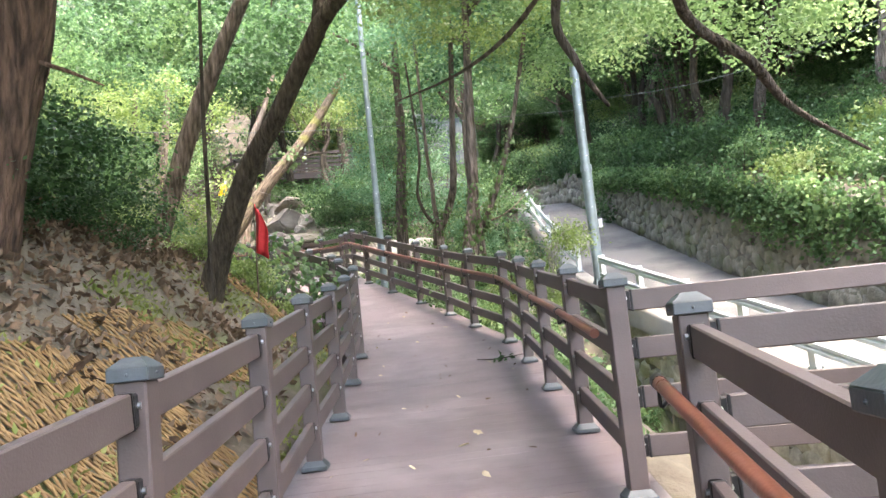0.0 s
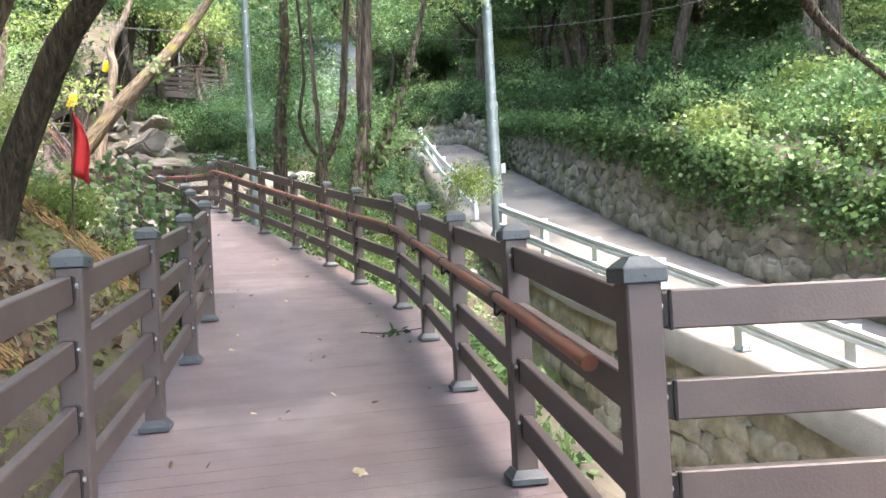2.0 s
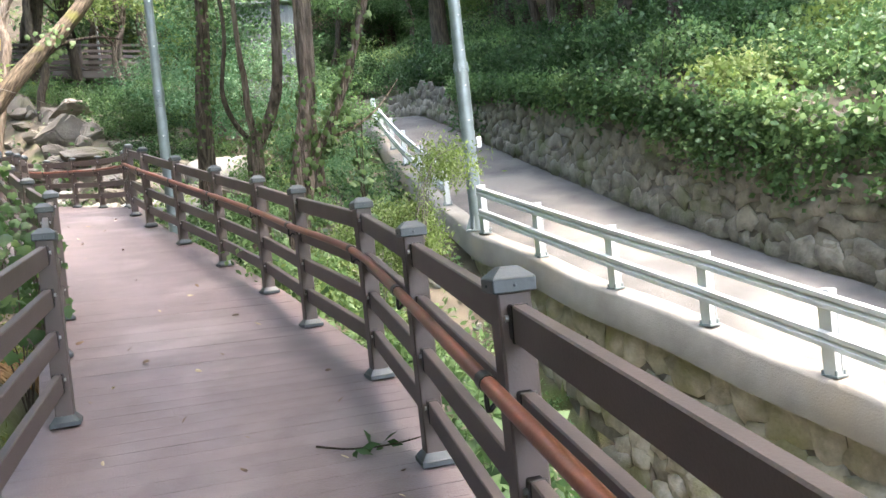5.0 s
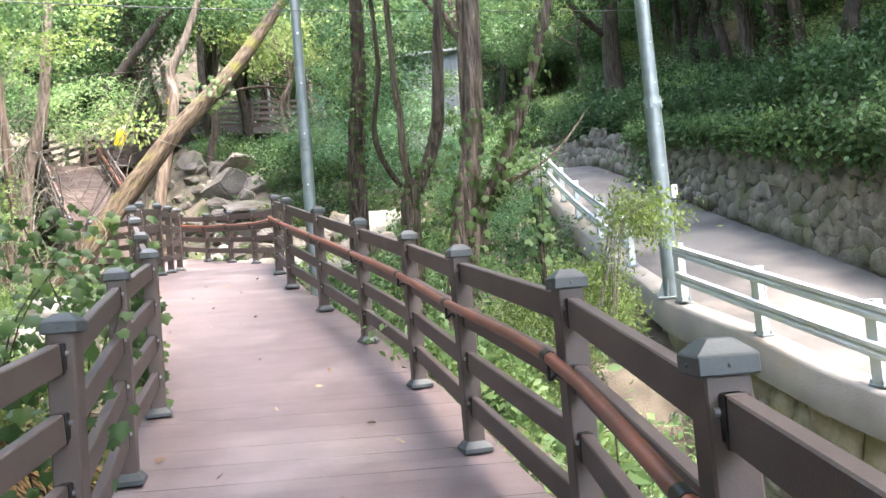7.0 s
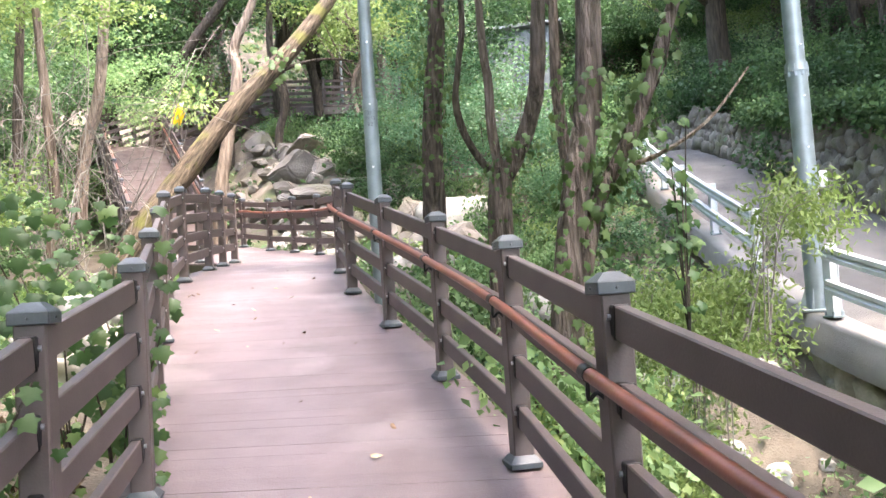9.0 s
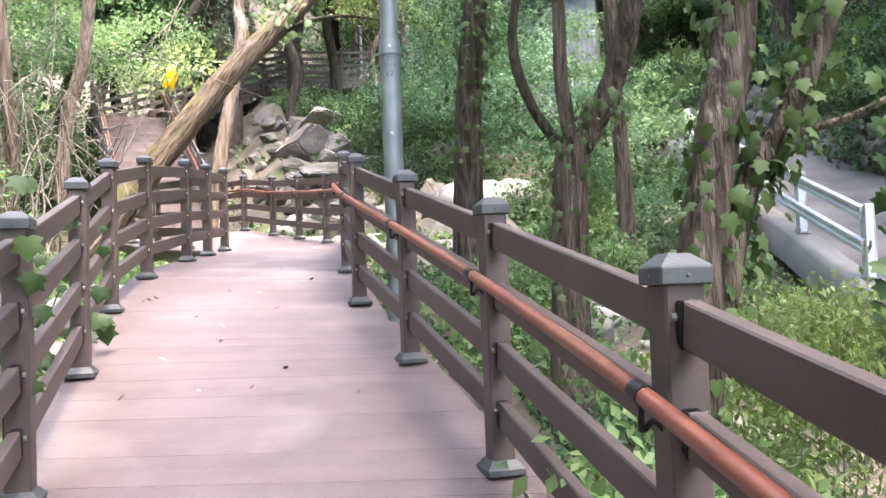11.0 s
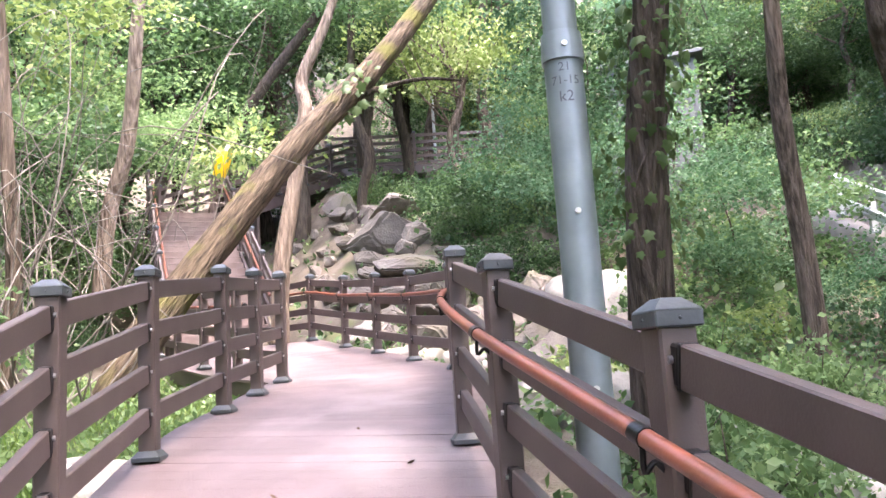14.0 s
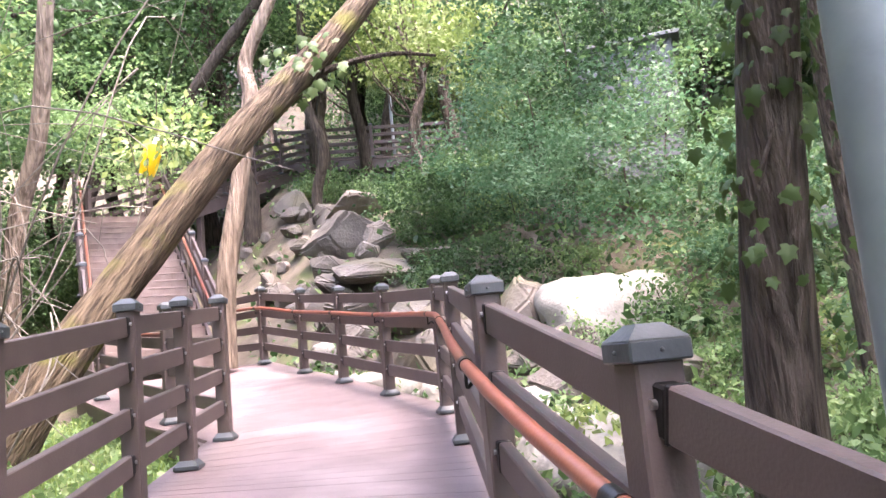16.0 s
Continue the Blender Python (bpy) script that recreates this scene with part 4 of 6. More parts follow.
def plant(kind, x, y, s, a, sink=0.1):
    global tree_count
    z = float(ground_z(x, y)) - sink
    m = Matrix.Translation((x, y, z)) @ Matrix.Rotation(a, 4, "Z")
    src = KINDS[kind]
    if src.get("placed") is None:
        src["placed"] = 1
        src.matrix_basis = m @ Matrix.Diagonal((s, s, s, 1))
        ob = src
    else:
        ob = copy_thing(src, m)
        ob.scale = (s, s, s)
    tree_count += 1
    return ob


rs = np.random.RandomState(21)
spots = []
for x in np.arange(-26, 30, 3.5):
    for y in np.arange(-12, 56, 3.5):
        spots.append((x + rs.normal() * 0.8, y + rs.normal() * 0.8))
for x, y in spots:
    xw, xg = float(along(WALL, y)), float(along(GUARD, y))
    yc = min(y, 26)
    xl = float(along(LEFT, yc)) if y < 20.5 else -6.1 - (yc - 20.5) * 0.88 - max(0, y - 26) * 0.75
    xr = float(along(RIGHT, yc)) - max(0, y - 26) * 0.75
    right = x > xw + (3.6 if y < 17 else 1.6) and x < xw + 14
    left = x < xl - 3.2 and x > xl - 17
    if 9.5 < y < 23 and x > xl - 8.0:
        left = False
    if 24 <= y < 40 and x > xl - 2.5:
        left = False
    # unseen trees behind the camera's start, added for their shade
    if y < -2.5:
        left, right = left or (x < xl - 1.2 and x > xl - 12), right or (xr + 2.5 < x < xg - 0.5)
    back = (y > 33 and xr + 4 < x < xg - 2) or (y > 43.5 and -24 < x < 16)
    if (right or left or back) and rs.rand() < 0.86:
        plant(rs.randint(6), x, y, 0.85 + 0.4 * rs.rand(), rs.rand() * 6.28)

for k, (x, y) in enumerate(((-12.6, 19.5), (-14.5, 22.5), (-15.8, 26), (-17.5, 29), (-18, 33), (-17.5, 37), (-13, 42.5), (-9, 43), (-11.5, 35.2), (-8.3, 36.5), (-6, 38.5), (-5.4, 3.4), (-5.0, 0.6), (6.3, 21.8), (5.6, 28), (5.6, 31), (7.4, 27.5), (8.4, 24.5), (5.4, 34.5), (7.6, 32), (9.4, 29), (6.4, 37), (9.6, 35), (4.4, 43.5), (1.0, 42.5), (-2.5, 42), (8.6, 40), (-0.5, 45), (6, 44), (10.4, 21), (-19, 26), (-20, 30), (-20.5, 35), (-17, 41), (-18.5, 22.5), (-16.5, 19), (-15, 15.5), (6.7, 20.2), (6.1, 23.6), (5.7, 26.6))):
    plant((4, 0, 4, 3, 0, 2)[k % 6], x, y, 0.95 + 0.05 * (k % 5), k * 1.1)

for k, y in enumerate(np.arange(1, 33, 1.9)):
    yc = min(y, 26)
    xl = float(along(LEFT, yc)) if y < 20.5 else -6.1 - (yc - 20.5) * 0.88 - max(0, y - 26) * 0.75
    plant((0, 3, 4, 2, 0, 4)[k % 6], xl - 10.6 - 0.8 * (k % 3), y, 1.2 + 0.07 * (k % 4), k * 1.3)
    plant((2, 5, 2)[k % 3], xl - 9.4 - 0.6 * (k % 2), y + 0.9, 0.85, k * 2.1)

for k, (x, y) in enumerate(((-13, 33.5), (-15.4, 36), (-11.2, 38), (-17.4, 34), (-13.4, 40), (-9, 41), (-16, 31), (-18, 38))):
    plant((0, 3, 4)[k % 3], x, y, 1.45 + 0.05 * (k % 3), k * 1.9)

# the woods on the far slopes: clumps of leaves, hung from the ground up to the crowns
def far_woods(label, material, seed, count, per):
    r = np.random.RandomState(seed)
    c = []
    while len(c) < count:
        x, y = -45 + 90 * r.rand(), -18 + 88 * r.rand()
        xl = float(along(LEFT, y)) if y < 20.5 else -6.1 - (min(y, 26) - 20.5) * 0.88 - max(0, y - 26) * 0.75
        if not (x < xl - 15 or x > float(along(WALL, y)) + 12 or y > 48 or y < -9):
            continue
        c.append((x, y, float(ground_z(x, y)) + 7.5 * r.rand() ** 1.2))
    c = np.repeat(np.array(c), per, 0) + r.normal(size=(count * per, 3)) * [1.0, 1.0, 0.6]
    me = leaves_mesh("far_woods", c, 0.3 * (0.6 + 0.8 * r.rand(len(c))), r, 0.45, 0.35, 0.33)
    tagged(mesh_part("far_woods", me, material), label, "woods", kind="stuff")


far_woods("deep green woods on the far slopes", L_MID, 61, 2600, 34)
far_woods("woods on the far slopes in leaves darkened for shade", L_DARK, 62, 1500, 34)
far_woods("bluish green woods on the far slopes", L_COOL, 63, 1000, 34)

# bushes
BUSH = []
for k, (m, size, n) in enumerate(((L_MID, 0.08, 32), (L_BRIGHT, 0.08, 32), (L_COOL, 0.075, 34), (L_DARK, 0.09, 30), (L_YEL, 0.08, 32))):
    me, c = crown_mesh("foliage", 300 + k, (0.62, 0.62, 0.42), n, 34, size, m, 0.14)
    b = thing("bush", "dense green leafy bush", "bush", "bushes")
    f = mesh_part("foliage", me, None, b)
    f.location = (0, 0, 0.4)
    V, F, q = [], [], 0
    r2 = np.random.RandomState(k)
    for j in r2.choice(len(c), 9):
        v, fc = tube_arrays(spline([np.array([0, 0, -0.15]), c[j] * 0.5 + [0, 0, 0.25], c[j] + [0, 0, 0.4]], 3), [0.012, 0.008, 0.003], 5)
        V.append(v)
        F.append(fc + q)
        q += len(v)
    mesh_part("stem", quads_to_mesh("stem", np.vstack(V), np.vstack(F)), B_BROWN, b)
    BUSH.append(b)


def bush(kind, x, y, s, lift=0.0, z=None):
    r = np.random.RandomState(int(abs(x * 131 + y * 71)))
    zz = float(ground_z(x, y)) if z is None else z
    m = Matrix.Translation((x, y, zz + lift)) @ Matrix.Rotation(r.rand() * 6.28, 4, "Z")
    src = BUSH[kind]
    if src.get("placed") is None:
        src["placed"] = 1
        src.matrix_basis = m @ Matrix.Diagonal((s, s, s, 1))
        return src
    ob = copy_thing(src, m)
    ob.scale = (s, s, s)
    return ob


rs = np.random.RandomState(33)
for y in np.arange(3, 38, 0.75):
    x = float(along(WALL, y))
    for k in range(3):
        # past y 20 mostly the dark leaf, which paints in the woods' shade
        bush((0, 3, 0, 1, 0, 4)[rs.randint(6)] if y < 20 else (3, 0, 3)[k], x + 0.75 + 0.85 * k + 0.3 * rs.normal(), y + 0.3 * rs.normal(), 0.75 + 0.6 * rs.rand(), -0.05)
for k in range(150):
    y = 11 + 25 * rs.rand()
    yc = min(y, 26)
    xr, xg = float(along(RIGHT, yc)) - max(0, y - 26) * 0.75 + 0.6, float(along(GUARD, y)) - 0.5
    x = xr + (xg - xr) * rs.rand()
    if y < 16 and x > xr + (xg - xr) * 0.3:
        continue
    if y > 21.5 and x < xr + 3.2 or y > 19.5 and x > -1.0:
        continue
    bush((1, 2, 4, 0, 1, 1)[rs.randint(6)], x, y, 0.5 + 0.55 * rs.rand(), -0.12)
for k in range(120):
    y = -4 + 40 * rs.rand()
    yc = min(y, 26)
    xl = (float(along(LEFT, yc)) if y < 20.5 else -6.1 - (yc - 20.5) * 0.88) - max(0, y - 26) * 0.75
    d = 4.0 + 8 * rs.rand() if y < 10.5 else (0.5 + 7 * rs.rand() if y < 13.6 else 2.6 + 7 * rs.rand())
    # up to y 9.5 the bank's shade comes from the dark leaf colour
    bush((0, 1, 3, 0, 4, 2)[rs.randint(6)] if y > 9.5 else (3, 3, 0)[k % 3], xl - d, y, 0.7 + 0.6 * rs.rand(), -0.1)


rs = np.random.RandomState(44)
SHRUB = []
for k in range(6):
    t = thing("shrub", "tall leafy woodland shrub", "shrub", "woodland shrubs")
    mesh_part("foliage", CROWNS[k][0], None, t).location = (0, 0, 0.75)
    tube("stem", [(0, 0, -0.3), (0.1, 0.05, 0.5), (0.25, -0.1, 1.6)], [0.03, 0.012], B_DARK, t, 6, 3)
    SHRUB.append(t)


def shrub(kind, x, y, s, lift=0.0, flat=0.8):
    r = np.random.RandomState(int(abs(x * 57 + y * 91)))
    m = Matrix.Translation((x, y, float(ground_z(x, y)) + lift)) @ Matrix.Rotation(r.rand() * 6.28, 4, "Z")
    src = SHRUB[kind]
    if src.get("placed") is None:
        src["placed"] = 1
        src.matrix_basis = m @ Matrix.Diagonal((s, s, s * flat, 1))
        return src
    ob = copy_thing(src, m)
    ob.scale = (s, s, s * flat)
    return ob


for y in np.arange(0, 44, 2.3):
    for k in range(5):
        shrub((5, 0, 1, 3, 0, 1, 5)[rs.randint(7)], float(along(WALL, y)) + 3.6 + 2.4 * k + 0.6 * rs.normal(), y + 0.6 * rs.normal(), 0.42 + 0.22 * rs.rand())
    yc = min(y, 26)
    xl = (float(along(LEFT, yc)) if y < 20.5 else -6.1 - (yc - 20.5) * 0.88) - max(0, y - 26) * 0.75
    for k in range(5):
        d = (5.5 if 13 < y < 31 else 5.0) + 2.3 * k + 0.6 * rs.normal()
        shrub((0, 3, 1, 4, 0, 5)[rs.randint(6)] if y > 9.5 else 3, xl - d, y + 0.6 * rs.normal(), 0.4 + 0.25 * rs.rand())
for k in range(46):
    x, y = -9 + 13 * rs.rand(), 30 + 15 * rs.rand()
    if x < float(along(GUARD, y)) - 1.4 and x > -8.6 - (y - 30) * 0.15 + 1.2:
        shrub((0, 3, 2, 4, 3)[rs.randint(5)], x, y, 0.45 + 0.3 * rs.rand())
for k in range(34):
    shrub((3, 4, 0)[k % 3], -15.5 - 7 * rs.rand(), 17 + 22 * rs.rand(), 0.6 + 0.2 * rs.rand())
# mostly dark leaves: deep shade of the hill put into the colour
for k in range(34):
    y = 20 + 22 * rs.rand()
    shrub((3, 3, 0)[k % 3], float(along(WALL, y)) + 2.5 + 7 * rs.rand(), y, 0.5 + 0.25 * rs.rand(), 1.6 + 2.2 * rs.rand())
for x in np.arange(-16, 14, 2.1):
    shrub((0, 3, 4)[rs.randint(3)], x, 43 + rs.rand(), 0.7, flat=1.0)
    shrub((0, 3, 4)[rs.randint(3)], x + 1, 46 + rs.rand(), 0.9, 2.4, flat=1.0)
for y in np.arange(2, 44, 3.2):
    shrub((3, 0)[rs.randint(2)], float(along(WALL, y)) + 11 + rs.rand(), y, 0.85, 1.6, flat=1.1)
    xl = float(along(LEFT, y)) if y < 20.5 else -6.1 - (min(y, 26) - 20.5) * 0.88 - max(0, y - 26) * 0.75
    shrub((3, 0)[rs.randint(2)], xl - 11 - rs.rand(), y, 0.85, 1.4, flat=1.1)
for x, y, sc in ((0.35, 15.3, 0.8), (0.75, 15.9, 0.9), (0.3, 16.4, 0.9), (0.9, 16.8, 0.8), (1.2, 16.2, 0.7)):
    bush(4, x, y, sc, 0.15)
for x, y, sc in ((-1.85, 17.6, 0.85), (-1.5, 18.6, 0.8)):
    bush(1, x, y, sc, 0.1)
for x, y, sc in ((-2.75, 9.9, 0.62), (-2.95, 10.6, 0.7), (-3.1, 9.2, 0.5), (-2.6, 10.9, 0.5)):
    bush(4, x, y, sc)
# feathery trees over the stream and bushes by the boardwalk bend
for kind, x, y, s, lift in ((2, -4.6, 28.6, 0.75, 2.2), (2, -3.0, 27.2, 0.7, 1.7), (3, -4.0, 30.0, 0.8, 3.2), (2, -1.5, 25.6, 0.6, 1.0), (0, -2.4, 29.5, 0.8, 1.5), (0, -0.6, 27.5, 0.7, 0.6), (2, 0.0, 24.0, 0.45, 0.3), (0, -6.4, 30.5, 0.6, 0.6), (3, -5.6, 27.8, 0.45, 0.3),
                            (3, -6.0, 5.0, 0.5, 0.6), (3, -3.9, 6.9, 0.42, 0.3), (3, -4.4, 8.1, 0.45, 0.4), (3, -3.7, 5.9, 0.32, 0.1), (3, -4.9, 6.3, 0.5, 0.9), (3, -3.4, 7.7, 0.28, 0.1), (0, -5.8, 7.4, 0.5, 0.8), (3, -6.4, 9.0, 0.5, 0.6), (0, -5.2, 10.6, 0.4, 0.5), (3, -5.8, 2.6, 0.5, 0.8), (4, -7.0, 6.6, 0.6, 1.4), (4, -13.6, 21.0, 0.7, 1.0), (0, -14.8, 24.2, 0.7, 1.0), (4, -15.5, 27.6, 0.7, 1.0), (0, -12.2, 18.0, 0.6, 0.8), (4, -16.6, 31.5, 0.8, 1.0),
                            (5, -8.3, 16.4, 0.6, 0.8), (5, -7.6, 14.6, 0.55, 0.6), (5, -6.4, 13.4, 0.55, 0.4), (5, -5.6, 12.2, 0.5, 0.6), (5, -4.6, 11.2, 0.42, 0.5), (0, -9.0, 18.0, 0.5, 0.4), (1, -8.4, 15.2, 0.5, 0.2), (1, -6.7, 11.8, 0.5, 0.2),
                            (0, -12.6, 22.6, 0.75, 2.6), (3, -14.2, 25.4, 0.8, 3.4), (1, -13.2, 28.6, 0.75, 3.8), (0, -15.8, 29.5, 0.9, 5.0), (3, -16.4, 24.6, 0.9, 5.2), (0, -14.4, 32.5, 0.8, 4.4)):
    shrub(kind, x, y, s, lift)


def cover(name, label, material, pts, size, seed, up=0.5, droop=-0.1, wide=0.3, height=0.25):
    """Low plants that nobody could count: leaves over the ground at pts."""
    r = np.random.RandomState(seed)
    p = np.array(pts)
    z = ground_z(p[:, 0], p[:, 1]) + height * r.rand(len(p)) ** 1.6
    me = leaves_mesh(name, np.column_stack([p, z]), size * (0.6 + 0.8 * r.rand(len(p))), r, up, droop, wide)
    return tagged(mesh_part(name, me, material), label, "plants", kind="stuff")


rs = np.random.RandomState(8)
# low plants between deck and creek
pts, pts2 = [], []
for k in range(42000):
    y = 3 + 24 * rs.rand()
    yc = min(y, 26)
    xr, xg = float(along(RIGHT, yc)) + 0.2, float(along(GUARD, y)) - 0.25
    f = rs.rand() ** (1.4 if y < 15 else 1.0)
    x = xr + (xg - xr) * f
    if 4 < y < 14.5 and f > 0.2 and rs.rand() < 0.85:
        continue
    if math.sin(2.1 * x + 1.3 * y) * math.sin(1.7 * y - 0.8 * x) > (0.05 if y < 15 else -0.25):
        (pts if rs.rand() < 0.4 else pts2).append((x, y))
cover("ground_cover", "low green plants on the creek bank", L_MID, pts, 0.08, 1)
cover("ground_cover", "low bright green plants on the creek bank", L_BRIGHT, pts2, 0.085, 2)
# undergrowth over the forest floor
under = ([], [], [])
while len(under[0]) < 24000:
    x, y = -20 + 36 * rs.rand(), 9 + 39 * rs.rand()
    yc = min(y, 26)
    xl = (float(along(LEFT, y)) if y < 20.5 else -6.1 - (yc - 20.5) * 0.88) - max(0, y - 26) * 0.75
    xr = float(along(RIGHT, yc)) - max(0, y - 26) * 0.75
    if xl - 3.0 < x < xr + 0.4 or float(along(GUARD, y)) - 0.4 < x < float(along(WALL, y)) + 0.7 and y < 39.5:
        continue
    if (y > 21.5 and xr < x < xr + 4.6 or y < 21.5 and xr < x < float(along(GUARD, y))) and rs.rand() < 0.85:
        continue
    under[rs.randint(3)].append((x, y))
cover("undergrowth", "green undergrowth on the forest floor", L_MID, under[0], 0.16, 21, 0.5, -0.1, 0.32, 0.45)
cover("undergrowth", "dark undergrowth on the forest floor", L_DARK, under[1], 0.17, 22, 0.5, -0.1, 0.32, 0.4)
cover("undergrowth", "fresh green undergrowth on the forest floor", L_BRIGHT, under[2], 0.14, 23, 0.5, -0.1, 0.3, 0.5)
# dead leaves and moss on the left bank
pts, moss, grass = [], [], []
for k in range(52000):
    y = -3 + 17 * rs.rand()
    xl = float(along(LEFT, y)) - 0.25
    d = 5.5 * rs.rand()
    n = math.sin(1.9 * xl + 0.9 * y + 1.2 * d) + math.sin(2.3 * y)
    if d < 1.6 and n > -0.5 and rs.rand() < 0.75:
        moss.append((xl - d, y))
    elif d > 0.3:
        pts.append((xl - d, y))
cover("leaf_litter", "brown dead leaves covering the bank", M_LITTER, pts[:30000], 0.09, 3, 0.7, 0.0, 0.28, 0.03)
cover("moss", "yellow-green moss and grass on the bank", L_MOSS, moss, 0.06, 4, 0.3, -0.6, 0.22, 0.04)
for k in range(22000):
    y = 14.5 + 9 * rs.rand()
    xl = (float(along(LEFT, y)) if y < 20.5 else -6.1 - (y - 20.5) * 0.88) - 0.3
    grass.append((xl - 2.7 * rs.rand(), y))
cover("grass", "bright tufted grass beside the boardwalk", L_GRASS, grass[:7000], 0.15, 5, 0.0, -2.2, 0.05, 0.02)
cover("ground_cover", "dense low clover-like plants beside the boardwalk", L_BRIGHT, grass[7000:], 0.075, 6, 0.5, -0.2, 0.34, 0.16)
# ivy and creepers hanging over the road wall
rs = np.random.RandomState(12)
for material, clumps, label in ((L_MID, 760, "green ivy hanging over the stone wall"), (L_BRIGHT, 260, "fresh light green creeper hanging over the stone wall")):
    pts, size = [], []
    for k in range(clumps):
        y = 4 + 24 * rs.rand() ** 1.25
        reach = float(np.interp(y, [4, 9, 14, 18, 22, 28], [1.75, 1.7, 1.3, 0.8, 0.35, 0.2])) * (0.55 + 0.75 * rs.rand())
        d = -0.12 + reach * rs.rand() ** 1.2
        r = 0.1 + 0.17 * rs.rand()
        m = 18 + rs.randint(30)
        o = rs.normal(size=(m, 3)) * [0.05, r, r * 0.7]
        o[:, 0] -= (0.03 + 0.12 * rs.rand()) * np.exp(-((o[:, 1] / r) ** 2 + (o[:, 2] / r) ** 2) * 0.5)
        c = np.array([float(along(WALL, y)) + 0.12 - 0.06 * d - 0.1, y, float(road_z(y)) + wall_h(y) + 0.02 - d])
        pts.append(c + o)
        size.append(np.full(m, 0.065 + 0.04 * rs.rand()) * (0.65 + 0.7 * rs.rand(m)))
    pts, size = np.vstack(pts), np.concatenate(size)
    me = leaves_mesh("ivy", pts, size, rs, 0.15, 0.7, 0.42, np.tile([-1.0, -0.3, 0.35], (len(pts), 1)))
    tagged(mesh_part("ivy", me, material), label, "ivy", kind="stuff")


# ---- trees that stand close by ----
def stem(parent, pts, radii, barkm, seed=0, seg=16, name="trunk", label=""):
    return tube(name, pts, radii, barkm, parent, seg, 8, 0.09, label, seed)


def ivy_on(parent, line, r, n, seed, size=0.11, lo=0.0, hi=1.0):
    rs = np.random.RandomState(seed)
    l = spline(line, 12)
    pos, face, sz = [], [], []
    for k in range(int(n * 1.5)):
        p = l[int((lo + (hi - lo) * rs.rand()) * (len(l) - 1))]
        a = rs.rand() * 6.28
        f = np.array([math.cos(a), math.sin(a), 0.25])
        pos.append(p + f * (r + 0.02 + 0.16 * rs.rand() ** 2))
        face.append(f)
        sz.append(size * (0.35 + 0.7 * rs.rand()))
    me = shaped_leaves("ivy_leaves", pos, sz, face, rs, LOBES)
    ob = mesh_part("ivy_leaves", me, L_IVY, parent, "pale green lobed ivy leaves")
    v = tube("vine", [tuple(l[int(i)] + np.array([math.cos(i * 0.5), math.sin(i * 0.5), 0]) * (r + 0.01)) for i in np.linspace(0, len(l) - 1, 9)], [0.012, 0.006], B_BROWN, parent, 5, 4)
    return ob


def high_crown(parent, at, k, s):
    c = mesh_part("crown", CROWNS[k][0], None, parent)
    c.matrix_basis = Matrix.Translation(at) @ Matrix.Rotation(k * 1.7, 4, "Z") @ Matrix.Diagonal((s, s, s * 0.8, 1))
    return c


t = thing("tree", "tall brown-barked tree with ivy climbing its two stems", "tree")
a = [(-0.42, 14.4, 1.1), (-0.36, 14.47, 2.5), (-0.22, 14.58, 3.4), (-0.1, 14.68, 4.1), (0.0, 14.8, 6.0), (0.2, 15.0, 9.5)]
stem(t, a, [0.13, 0.105, 0.1, 0.09, 0.05], B_BROWN, 1)
b = [(-0.3, 14.45, 2.3), (-0.12, 14.6, 3.1), (0.1, 14.65, 3.5), (0.35, 14.7, 4.05), (0.8, 14.8, 5.4), (1.4, 15.0, 8.0)]
stem(t, b, [0.06, 0.055, 0.05, 0.03], B_BROWN, 2, 12, "second_stem")
stem(t, [(0.05, 14.64, 3.4), (0.35, 14.5, 3.45), (0.7, 14.45, 3.65), (1.0, 14.5, 4.0)], [0.02, 0.015, 0.006], B_PALE, 3, 7, "dead_branch")
ivy_on(t, a[:4], 0.11, 200, 1, 0.085)
ivy_on(t, b, 0.07, 220, 2, 0.1, 0.05, 0.8)
high_crown(t, (0.4, 15.0, 8.6), 0, 0.9)
high_crown(t, (1.6, 15.2, 7.0), 1, 0.7)
# unseen crowns on added limbs, there to shade creek and road
for k, (x, y, z, sc) in enumerate(((1.6, 14.3, 9.4, 1.0), (3.0, 13.0, 9.6, 0.8))):
    stem(t, [(0.1, 14.9, 7.5), ((x + 0.1) / 2, (y + 14.9) / 2, 8.6), (x, y, z)], [0.06, 0.04, 0.015], B_BROWN, 50 + k, 8, 'limb')
    high_crown(t, (x, y, z), (0, 3, 4)[k], sc)

t = thing("tree", "forked ivy-footed tree with three bare stems", "tree")
stem(t, [(-1.06, 15.9, 1.5), (-1.05, 15.95, 2.6), (-1.02, 15.93, 3.3), (-0.99, 15.92, 3.68)], [0.15, 0.12, 0.115, 0.1], B_BROWN, 4)
l = [(-1.0, 15.92, 3.55), (-1.19, 15.84, 3.81), (-1.29, 15.72, 4.06), (-1.32, 15.66, 4.3), (-1.27, 15.63, 4.61), (-1.2, 15.6, 5.2), (-1.3, 15.6, 7.0)]
stem(t, l, [0.04, 0.034, 0.03, 0.02], B_DARK, 5, 9, "left_limb", "dark curved limb")
l = [(-0.99, 15.93, 3.6), (-1.04, 15.85, 4.06), (-1.04, 15.83, 4.48), (-1.06, 15.75, 5.0), (-1.1, 15.8, 7.5)]
stem(t, l, [0.05, 0.045, 0.04, 0.025], B_BROWN, 6, 10, "middle_limb")
